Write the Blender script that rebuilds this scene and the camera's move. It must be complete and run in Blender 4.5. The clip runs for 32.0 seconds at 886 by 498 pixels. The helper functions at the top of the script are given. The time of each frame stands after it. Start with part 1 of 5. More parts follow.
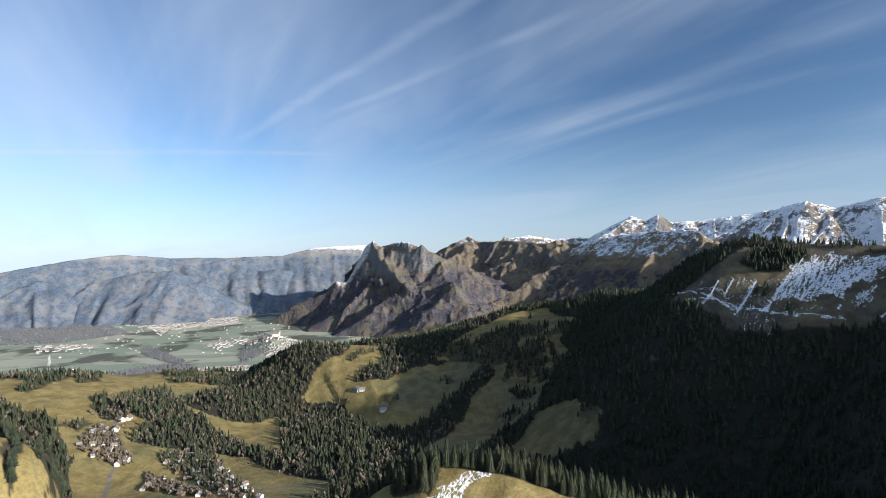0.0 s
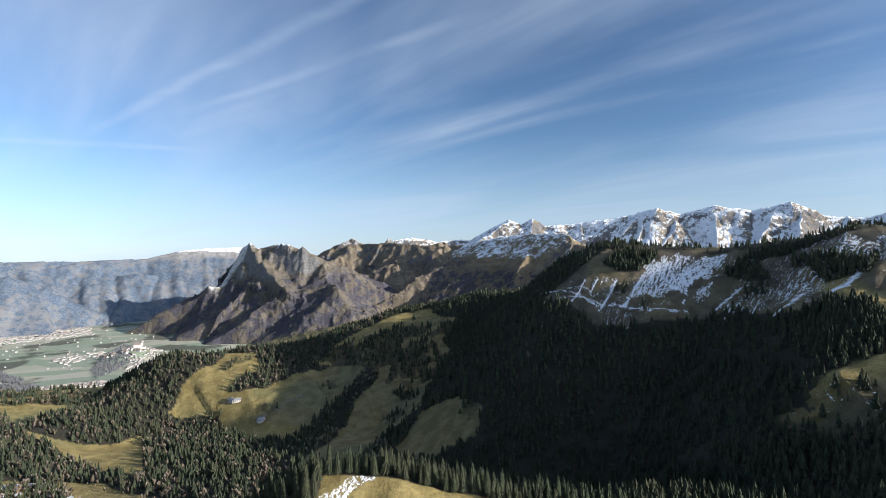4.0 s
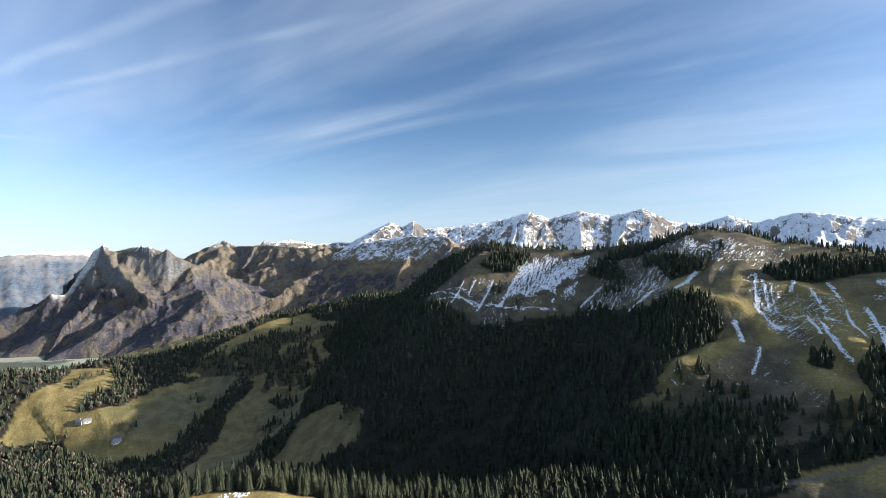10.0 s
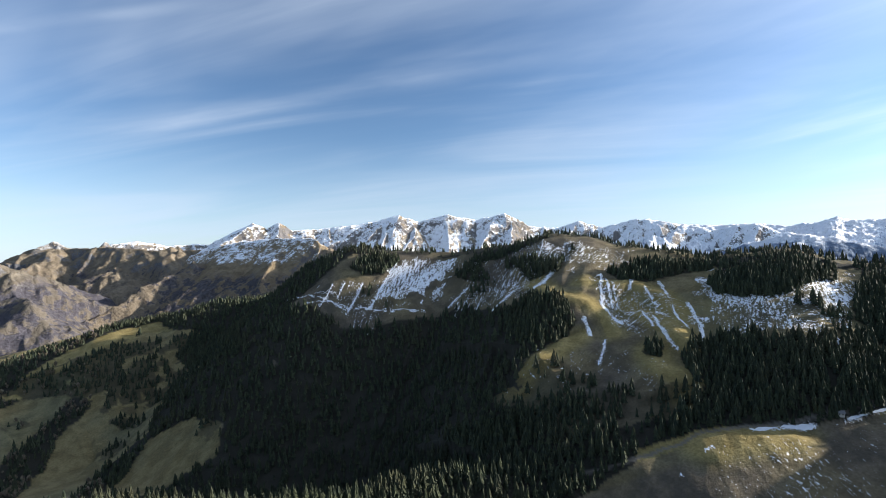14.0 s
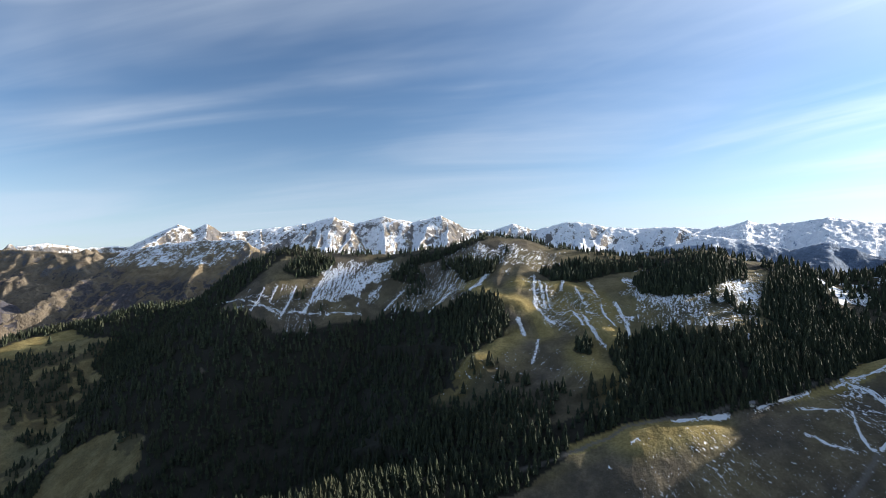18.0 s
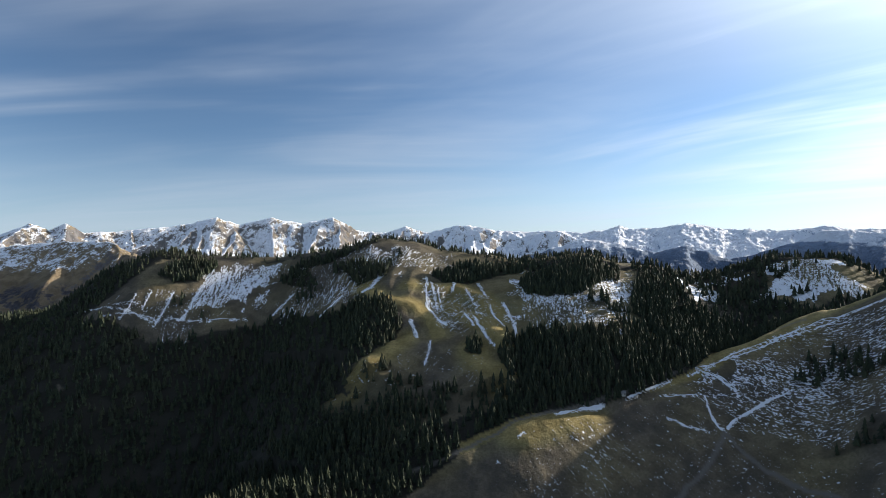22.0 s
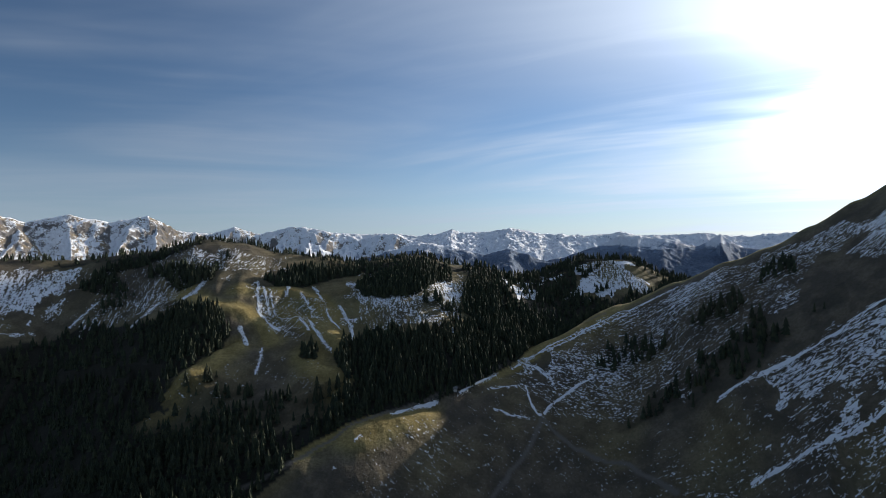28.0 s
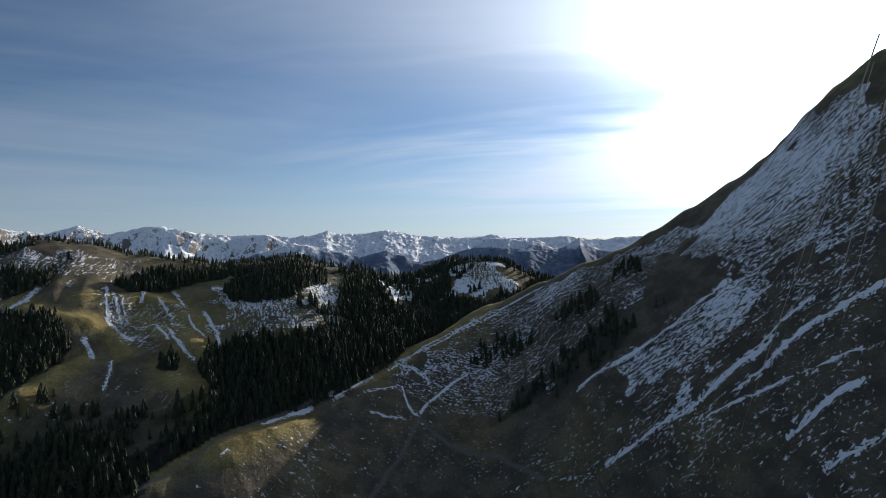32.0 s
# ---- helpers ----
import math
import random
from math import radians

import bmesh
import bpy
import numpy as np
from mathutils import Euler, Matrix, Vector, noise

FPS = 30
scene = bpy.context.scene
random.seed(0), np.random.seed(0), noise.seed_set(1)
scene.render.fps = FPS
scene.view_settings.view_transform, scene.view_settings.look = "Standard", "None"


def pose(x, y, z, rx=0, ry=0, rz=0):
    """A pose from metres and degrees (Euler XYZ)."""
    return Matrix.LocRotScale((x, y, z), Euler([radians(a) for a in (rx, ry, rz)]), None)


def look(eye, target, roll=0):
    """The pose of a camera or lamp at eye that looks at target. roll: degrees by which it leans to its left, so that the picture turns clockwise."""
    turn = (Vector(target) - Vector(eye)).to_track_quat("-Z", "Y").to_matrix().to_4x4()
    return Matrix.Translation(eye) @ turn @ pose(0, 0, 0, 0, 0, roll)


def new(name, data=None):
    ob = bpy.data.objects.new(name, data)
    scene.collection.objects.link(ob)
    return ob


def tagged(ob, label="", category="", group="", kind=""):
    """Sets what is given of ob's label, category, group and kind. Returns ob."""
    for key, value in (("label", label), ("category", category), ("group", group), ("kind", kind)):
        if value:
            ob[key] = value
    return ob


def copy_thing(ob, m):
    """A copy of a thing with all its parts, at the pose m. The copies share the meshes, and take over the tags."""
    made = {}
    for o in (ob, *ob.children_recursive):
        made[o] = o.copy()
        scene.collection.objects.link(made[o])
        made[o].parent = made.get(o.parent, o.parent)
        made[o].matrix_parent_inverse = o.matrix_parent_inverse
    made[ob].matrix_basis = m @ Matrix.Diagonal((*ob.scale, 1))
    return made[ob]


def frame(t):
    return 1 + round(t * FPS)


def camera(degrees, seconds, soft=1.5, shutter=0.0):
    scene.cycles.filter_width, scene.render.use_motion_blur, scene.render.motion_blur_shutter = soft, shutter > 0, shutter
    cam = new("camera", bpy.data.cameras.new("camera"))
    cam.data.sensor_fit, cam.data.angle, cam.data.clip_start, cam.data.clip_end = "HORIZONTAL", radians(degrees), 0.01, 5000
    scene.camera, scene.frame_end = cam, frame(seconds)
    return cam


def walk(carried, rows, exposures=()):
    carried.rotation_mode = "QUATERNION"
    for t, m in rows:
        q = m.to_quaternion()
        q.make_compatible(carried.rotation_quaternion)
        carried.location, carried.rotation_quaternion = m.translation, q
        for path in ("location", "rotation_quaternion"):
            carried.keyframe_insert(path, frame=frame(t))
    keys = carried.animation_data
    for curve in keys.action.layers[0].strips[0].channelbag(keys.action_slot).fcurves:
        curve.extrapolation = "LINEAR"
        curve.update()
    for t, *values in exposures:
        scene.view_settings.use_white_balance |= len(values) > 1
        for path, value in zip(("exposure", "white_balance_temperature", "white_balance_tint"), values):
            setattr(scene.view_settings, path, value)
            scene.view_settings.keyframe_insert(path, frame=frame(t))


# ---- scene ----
cam = camera(78.53, 32.0, soft=0.85)
PATH = [
    (0, pose(0, 0, 450, 90.09, 0.99, 0.00)),
    (0.5, pose(0, 0, 450, 90.09, 0.99, -1.63)),
    (1, pose(0, 0, 450, 90.09, 1.00, -3.53)),
    (1.5, pose(0, 0, 450, 90.09, 1.01, -5.29)),
    (2, pose(0, 0, 450, 90.09, 1.03, -6.84)),
    (2.5, pose(0, 0, 450, 90.09, 1.04, -8.37)),
    (3, pose(0, 0, 450, 90.09, 1.05, -9.74)),
    (3.5, pose(0, 0, 450, 90.09, 1.06, -11.11)),
    (5.5, pose(0, 0, 450, 90.10, 1.13, -15.23)),
    (6, pose(0, 0, 450, 90.10, 1.14, -16.47)),
    (6.5, pose(0, 0, 450, 90.10, 1.15, -17.64)),
    (7, pose(0, 0, 450, 90.10, 1.15, -18.96)),
    (7.5, pose(0, 0, 450, 90.10, 1.16, -20.24)),
    (8, pose(0, 0, 450, 90.11, 1.16, -21.49)),
    (8.5, pose(0, 0, 450, 90.11, 1.17, -22.58)),
    (9, pose(0, 0, 450, 90.11, 1.17, -23.32)),
    (9.5, pose(0, 0, 450, 90.10, 1.17, -23.98)),
    (10, pose(0, 0, 450, 90.10, 1.17, -24.75)),
    (10.5, pose(0, 0, 450, 90.10, 1.17, -25.54)),
    (11, pose(0, 0, 450, 90.10, 1.17, -26.67)),
    (11.5, pose(0, 0, 450, 90.09, 1.16, -28.64)),
    (12, pose(0, 0, 450, 90.09, 1.16, -31.06)),
    (12.5, pose(0, 0, 450, 90.09, 1.16, -33.22)),
    (13, pose(0, 0, 450, 90.09, 1.16, -35.10)),
    (13.5, pose(0, 0, 450, 90.09, 1.16, -36.80)),
    (14, pose(0, 0, 450, 90.09, 1.16, -38.47)),
    (14.5, pose(0, 0, 450, 90.09, 1.16, -40.26)),
    (16.5, pose(0, 0, 450, 90.14, 1.19, -43.47)),
    (17, pose(0, 0, 450, 90.15, 1.19, -43.75)),
    (17.5, pose(0, 0, 450, 90.17, 1.20, -44.06)),
    (18, pose(0, 0, 450, 90.18, 1.21, -45.18)),
    (18.5, pose(0, 0, 450, 90.19, 1.21, -46.67)),
    (19, pose(0, 0, 450, 90.20, 1.22, -48.43)),
    (19.5, pose(0, 0, 450, 90.20, 1.22, -49.88)),
    (20, pose(0, 0, 450, 90.20, 1.22, -51.29)),
    (20.5, pose(0, 0, 450, 90.20, 1.22, -52.30)),
    (21, pose(0, 0, 450, 90.21, 1.22, -53.37)),
    (21.5, pose(0, 0, 450, 90.21, 1.22, -54.95)),
    (22, pose(0, 0, 450, 90.21, 1.21, -56.47)),
    (22.5, pose(0, 0, 450, 90.21, 1.20, -57.55)),
    (23, pose(0, 0, 450, 90.21, 1.19, -58.80)),
    (23.5, pose(0, 0, 450, 90.21, 1.18, -60.24)),
    (24, pose(0, 0, 450, 90.21, 1.17, -61.54)),
    (24.5, pose(0, 0, 450, 90.20, 1.16, -62.90)),
    (25, pose(0, 0, 450, 90.20, 1.15, -64.79)),
    (25.5, pose(0, 0, 450, 90.20, 1.14, -66.69)),
    (27.5, pose(0, 0, 450, 90.13, 1.11, -72.34)),
    (28, pose(0, 0, 450, 90.12, 1.11, -73.57)),
    (28.5, pose(0, 0, 450, 90.11, 1.10, -75.12)),
    (29, pose(0, 0, 450, 90.10, 1.09, -76.84)),
    (29.5, pose(0, 0, 450, 90.09, 1.08, -78.56)),
    (30, pose(0, 0, 450, 90.09, 1.08, -80.38)),
    (30.5, pose(0, 0, 450, 90.08, 1.07, -82.01)),
    (31, pose(0, 0, 450, 90.07, 1.07, -83.36)),
    (31.5, pose(0, 0, 450, 90.07, 1.07, -85.02)),
    (32, pose(0, 0, 450, 90.07, 1.07, -86.54)),
]
walk(cam, PATH, exposures=[(0, 0.76, 6200, 10), (6, 1.02, 6250, 10), (13, 1.2, 6450, 10), (21, 0.88, 6600, 10), (25, 0.55, 6550, 10), (28, 0.25, 6500, 10), (32, 0.15, 6500, 10)])

# the sky: wind heading of the cirrus, condensation trails (heading, offset, width, start, end, density), strengths
WIND, WIND_EAST = 147.0, 188.0
CONTRAILS = [(138, -1.24, 0.06, -3.3, -0.8, 0.24), (133, -1.66, 0.055, -2.5, -0.7, 0.19), (148, -2.2, 0.14, -2.7, 0.0, 0.12), (76, -3.6, 0.09, -3.2, 0.3, 0.28)]
CLOUD_W = (4.35, 5.1, 6.25)
SKY = 0.082

# ---- light: low winter sun, thin cirrus ----
SUN_AZ, SUN_EL = 122.0, 17.0      # degrees clockwise from +y, above the horizon
sun_dir = Vector((math.sin(radians(SUN_AZ)) * math.cos(radians(SUN_EL)), math.cos(radians(SUN_AZ)) * math.cos(radians(SUN_EL)), math.sin(radians(SUN_EL))))
sun_data = bpy.data.lights.new("sun", "SUN")
sun_data.energy, sun_data.angle, sun_data.color = 5.0, radians(0.6), (1.0, 0.91, 0.80)
sun = new("sun", sun_data)
sun.matrix_world = look(sun_dir * 1000, (0, 0, 0))


def node(nt, kind, x=None, **inputs):
    """A node with its settings (lower case) and its inputs, given as values or sockets."""
    n = nt.nodes.new(kind)
    for key, value in (x or {}).items():
        setattr(n, key, value)
    for key, value in inputs.items():
        key = int(key[1:]) if key[0] == "i" and key[1:].isdigit() else key.replace("_", " ")
        if isinstance(value, bpy.types.NodeSocket):
            nt.links.new(value, n.inputs[key])
        else:
            n.inputs[key].default_value = value
    return n


def mth(nt, op, a, b=0.0, c=0.0, clamp=False):
    return node(nt, "ShaderNodeMath", {"operation": op, "use_clamp": clamp}, i0=a, i1=b, i2=c).outputs[0]


def vmath(nt, op, a, b=(0, 0, 0)):
    return node(nt, "ShaderNodeVectorMath", {"operation": op}, i0=a, i1=b).outputs["Value" if op in ("DOT_PRODUCT", "LENGTH") else "Vector"]


def ramp(nt, value, lo, hi, a=0.0, b=1.0):
    return node(nt, "ShaderNodeMapRange", {"interpolation_type": "SMOOTHSTEP"}, i0=value, i1=lo, i2=hi, i3=a, i4=b).outputs[0]


def mixc(nt, fac, a, b, blend="MIX"):
    n = nt.nodes.new("ShaderNodeMix")
    n.data_type, n.blend_type = "RGBA", blend
    for sock, value in ((n.inputs[0], fac), (n.inputs[6], a), (n.inputs[7], b)):
        if isinstance(value, bpy.types.NodeSocket):
            nt.links.new(value, sock)
        else:
            sock.default_value = (*value, 1) if isinstance(value, tuple) and len(value) == 3 else value
    return n.outputs[2]


def tex(nt, vec, scale, detail=4.0, rough=0.55, distort=0.0, kind="FBM"):
    return node(nt, "ShaderNodeTexNoise", {"noise_type": kind}, Vector=vec, Scale=scale, Detail=detail, Roughness=rough, Distortion=distort).outputs[0]


def combine(nt, x, y, z=0.0):
    return node(nt, "ShaderNodeCombineXYZ", None, i0=x, i1=y, i2=z).outputs[0]


world = bpy.data.worlds.new("sky")
scene.world = world
world.use_nodes = True
wt = world.node_tree
wt.nodes.clear()
direction = wt.nodes.new("ShaderNodeTexCoord").outputs["Generated"]
sky = node(wt, "ShaderNodeTexSky", {"sky_type": "NISHITA", "sun_disc": False, "sun_elevation": radians(SUN_EL), "sun_rotation": radians(SUN_AZ),
                                    "altitude": 1600.0, "air_density": 1.0, "dust_density": 0.6, "ozone_density": 3.5}).outputs[0]
sep = node(wt, "ShaderNodeSeparateXYZ", None, i0=direction)
dx, dy, dz = sep.outputs[0], sep.outputs[1], sep.outputs[2]
lift = mth(wt, "MAXIMUM", dz, 0.0)
px = mth(wt, "DIVIDE", dx, mth(wt, "ADD", lift, 0.10))
py = mth(wt, "DIVIDE", dy, mth(wt, "ADD", lift, 0.10))
# the high wind carries the cirrus along one heading
def cirrus(wind, shift):
    ca, sa = math.cos(radians(wind)), math.sin(radians(wind))
    along = mth(wt, "ADD", mth(wt, "MULTIPLY", px, sa), mth(wt, "MULTIPLY", py, ca))
    across = mth(wt, "SUBTRACT", mth(wt, "MULTIPLY", px, ca), mth(wt, "MULTIPLY", py, sa))
    veil = tex(wt, combine(wt, mth(wt, "MULTIPLY", along, 0.24), mth(wt, "MULTIPLY", across, 0.7), shift), 1.0, 4.0, 0.5, 0.8)
    wisp = tex(wt, combine(wt, mth(wt, "MULTIPLY", along, 0.40), mth(wt, "MULTIPLY", across, 1.9), 4.0 + shift), 1.0, 6.0, 0.6, 1.1)
    return mth(wt, "ADD", ramp(wt, veil, 0.34, 0.74, 0.0, 0.52), mth(wt, "MULTIPLY", ramp(wt, wisp, 0.40, 0.85), ramp(wt, veil, 0.3, 0.62, 0.05, 0.22)))


east = ramp(wt, mth(wt, "SUBTRACT", dx, dy), -0.1, 0.9)
cloud = mth(wt, "ADD", mth(wt, "MULTIPLY", cirrus(WIND, 0.0), mth(wt, "SUBTRACT", 1.0, east)), mth(wt, "MULTIPLY", cirrus(WIND_EAST, 3.0), east))
for heading, offset, width, start, end, dens in CONTRAILS:
    hs, hc = math.sin(radians(heading)), math.cos(radians(heading))
    u = mth(wt, "ADD", mth(wt, "MULTIPLY", px, hs), mth(wt, "MULTIPLY", py, hc))
    v = mth(wt, "SUBTRACT", mth(wt, "MULTIPLY", px, hc), mth(wt, "MULTIPLY", py, hs))
    v = mth(wt, "ADD", v, mth(wt, "MULTIPLY", mth(wt, "SUBTRACT", tex(wt, combine(wt, u, v, 2.0), 1.6, 3.0), 0.5), width * 1.6))
    gap = mth(wt, "ABSOLUTE", mth(wt, "SUBTRACT", v, offset))
    line = ramp(wt, gap, width, 0.0)
    span = mth(wt, "MULTIPLY", ramp(wt, u, start, start + 0.5), ramp(wt, u, end, end - 0.5))
    patchy = ramp(wt, tex(wt, combine(wt, u, v, 9.0), 2.2, 4.0), 0.3, 0.62, 0.35, 1.0)
    cloud = mth(wt, "ADD", cloud, mth(wt, "MULTIPLY", mth(wt, "MULTIPLY", line, span), mth(wt, "MULTIPLY", patchy, dens)))
cloud = mth(wt, "MINIMUM", cloud, 0.85)
# thin cloud scatters sunlight forwards: it is brightest round the sun
toward = vmath(wt, "DOT_PRODUCT", direction, tuple(sun_dir))
near_sun = mth(wt, "MAXIMUM", toward, 0.0)
glow = mth(wt, "ADD", mth(wt, "MULTIPLY", mth(wt, "POWER", near_sun, 5.0), 1.25), mth(wt, "MULTIPLY", mth(wt, "POWER", near_sun, 40.0), 6.0))
white = mixc(wt, 1.0, (CLOUD_W[0], CLOUD_W[1], CLOUD_W[2]), combine(wt, *[mth(wt, "ADD", 1.0, glow)] * 3), "MULTIPLY")
seen_sky = mixc(wt, cloud, sky, white)
haze_fac = ramp(wt, dz, 0.22, -0.02, 0.0, 0.6)
seen_sky = mixc(wt, haze_fac, seen_sky, (4.2, 5.35, 6.7))
# air scatters least light at a right angle to the sun
seen_sky = mixc(wt, 1.0, seen_sky, combine(wt, *[mth(wt, "ADD", 0.80, mth(wt, "MULTIPLY", mth(wt, "MULTIPLY", toward, toward), 0.48))] * 3), "MULTIPLY")
veil_sun = mth(wt, "MULTIPLY", mth(wt, "ADD", mth(wt, "MULTIPLY", mth(wt, "POWER", near_sun, 4.0), 1.5), mth(wt, "MULTIPLY", mth(wt, "POWER", near_sun, 26.0), 0.8)), ramp(wt, mth(wt, "ADD", dz, mth(wt, "MULTIPLY", mth(wt, "SUBTRACT", cloud, 0.22), 0.5)), 0.07, 0.30, 0.0, 0.85))
seen_sky = mixc(wt, veil_sun, seen_sky, white)
bg = node(wt, "ShaderNodeBackground", None, Color=seen_sky, Strength=SKY)
wt.links.new(bg.outputs[0], node(wt, "ShaderNodeOutputWorld").inputs[0])

# ---- materials ----
def material(name, rough=0.9):
    m = bpy.data.materials.new(name)
    m.use_nodes = True
    nt = m.node_tree
    shader = nt.nodes["Principled BSDF"]
    shader.inputs["Roughness"].default_value = rough
    shader.inputs["Specular IOR Level"].default_value = 0.15
    return m, nt, shader


def attr(nt, name, out=2):
    return node(nt, "ShaderNodeAttribute", {"attribute_name": name}).outputs[out]


def bump(nt, shader, value, strength, dist):
    b = node(nt, "ShaderNodeBump", None, Strength=strength, Distance=dist, Height=value)
    nt.links.new(b.outputs[0], shader.inputs["Normal"])


def colour(nt, shader, sock):
    nt.links.new(sock, shader.inputs["Base Color"])


def ground_material():
    m, nt, sh = material("alpine_ground", 0.95)
    pos = node(nt, "ShaderNodeNewGeometry").outputs["Position"]
    flow = attr(nt, "flow", 1)
    fs = node(nt, "ShaderNodeSeparateXYZ", None, i0=flow)
    big, mid, fine = tex(nt, pos, 0.006, 5), tex(nt, pos, 0.045, 5), tex(nt, pos, 0.35, 4, 0.7)
    green = mixc(nt, ramp(nt, mid, 0.35, 0.65), (0.142, 0.135, 0.06), (0.205, 0.188, 0.088))
    dry = mixc(nt, ramp(nt, mid, 0.35, 0.65), (0.215, 0.165, 0.062), (0.31, 0.245, 0.10))
    # dry grass, also laid where crest and ribs are painted sunlit
    grass = mixc(nt, mth(nt, "MAXIMUM", ramp(nt, big, 0.33, 0.53), attr(nt, "sun_gold")), green, dry)
    heath = mixc(nt, ramp(nt, mid, 0.4, 0.62), (0.084, 0.072, 0.057), (0.142, 0.118, 0.086))
    # heath cover; it also carries the shade painted on four meadows
    col = mixc(nt, attr(nt, "heath"), grass, heath)
    col = mixc(nt, ramp(nt, fine, 0.35, 0.7, 0.0, 0.45), col, (0.05, 0.045, 0.022))
    cells = node(nt, "ShaderNodeTexVoronoi", {"feature": "F1"}, Vector=combine(nt, mth(nt, "MULTIPLY", node(nt, "ShaderNodeSeparateXYZ", None, i0=pos).outputs[0], 0.0045), mth(nt, "MULTIPLY", node(nt, "ShaderNodeSeparateXYZ", None, i0=pos).outputs[1], 0.009)), Scale=1.0)
    plot = node(nt, "ShaderNodeSeparateXYZ", None, i0=cells.outputs["Color"]).outputs[0]
    # fields of the plain, with distance haze put in as paler colour
    hazed_field = mixc(nt, ramp(nt, plot, 0.2, 0.8), (0.235, 0.275, 0.20), (0.36, 0.35, 0.27))
    hazed_field = mixc(nt, ramp(nt, tex(nt, pos, 0.004, 4), 0.52, 0.60, 0.0, 0.85), hazed_field, (0.075, 0.075, 0.06))
    col = mixc(nt, attr(nt, "hazed_field"), col, hazed_field)
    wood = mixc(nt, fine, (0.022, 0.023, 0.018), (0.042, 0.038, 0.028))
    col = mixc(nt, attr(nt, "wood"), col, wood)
    # old snow lies in streaks down the fall line, and in broken flecks
    streak = tex(nt, combine(nt, mth(nt, "MULTIPLY", fs.outputs[0], 0.27), mth(nt, "MULTIPLY", fs.outputs[1], 0.06)), 1.0, 4, 0.6, 0.5)
    fleck = tex(nt, mixc(nt, ramp(nt, fs.outputs[2], 1.8, 1.2), pos, combine(nt, mth(nt, "MULTIPLY", fs.outputs[0], 1.45), mth(nt, "MULTIPLY", fs.outputs[1], 0.8))), 0.34, 5, 0.68, 0.7)
    shelf = tex(nt, combine(nt, mth(nt, "MULTIPLY", fs.outputs[0], 0.06), mth(nt, "MULTIPLY", node(nt, "ShaderNodeSeparateXYZ", None, i0=pos).outputs[2], 0.40), 3.0), 1.0, 4, 0.6, 0.6)
    lies = mixc(nt, ramp(nt, fs.outputs[2], 1.2, 1.8), streak, mixc(nt, 0.15, streak, shelf))
    share = ramp(nt, fs.outputs[2], 1.2, 1.8, 0.32, 0.48)
    cover = mth(nt, "ADD", mth(nt, "MULTIPLY", lies, share), mth(nt, "MULTIPLY", fleck, mth(nt, "SUBTRACT", 1.0, share)))
    snow_at = attr(nt, "snow")
    edge = mth(nt, "SUBTRACT", 0.665, mth(nt, "MULTIPLY", snow_at, 0.26))
    white = ramp(nt, mth(nt, "SUBTRACT", cover, edge), 0.0, 0.025)
    white = mth(nt, "MULTIPLY", white, ramp(nt, snow_at, 0.02, 0.1))
    line = attr(nt, "track")
    line = mth(nt, "MULTIPLY", ramp(nt, mth(nt, "ADD", line, mth(nt, "MULTIPLY", mth(nt, "SUBTRACT", fleck, 0.5), 6.0)), 0.6, 0.8), ramp(nt, line, 0.1, 0.3))
    white = mth(nt, "MAXIMUM", white, line)
    col = mixc(nt, white, col, mixc(nt, mid, (0.72, 0.75, 0.80), (0.86, 0.88, 0.90)))
    col = mixc(nt, attr(nt, "road"), col, (0.15, 0.135, 0.115))
    colour(nt, sh, col)
    bump(nt, sh, mth(nt, "ADD", mth(nt, "MULTIPLY", fine, 0.8), mth(nt, "ADD", mth(nt, "MULTIPLY", mid, 3.0), mth(nt, "MULTIPLY", white, 0.4))), 0.7, 1.6)
    return m


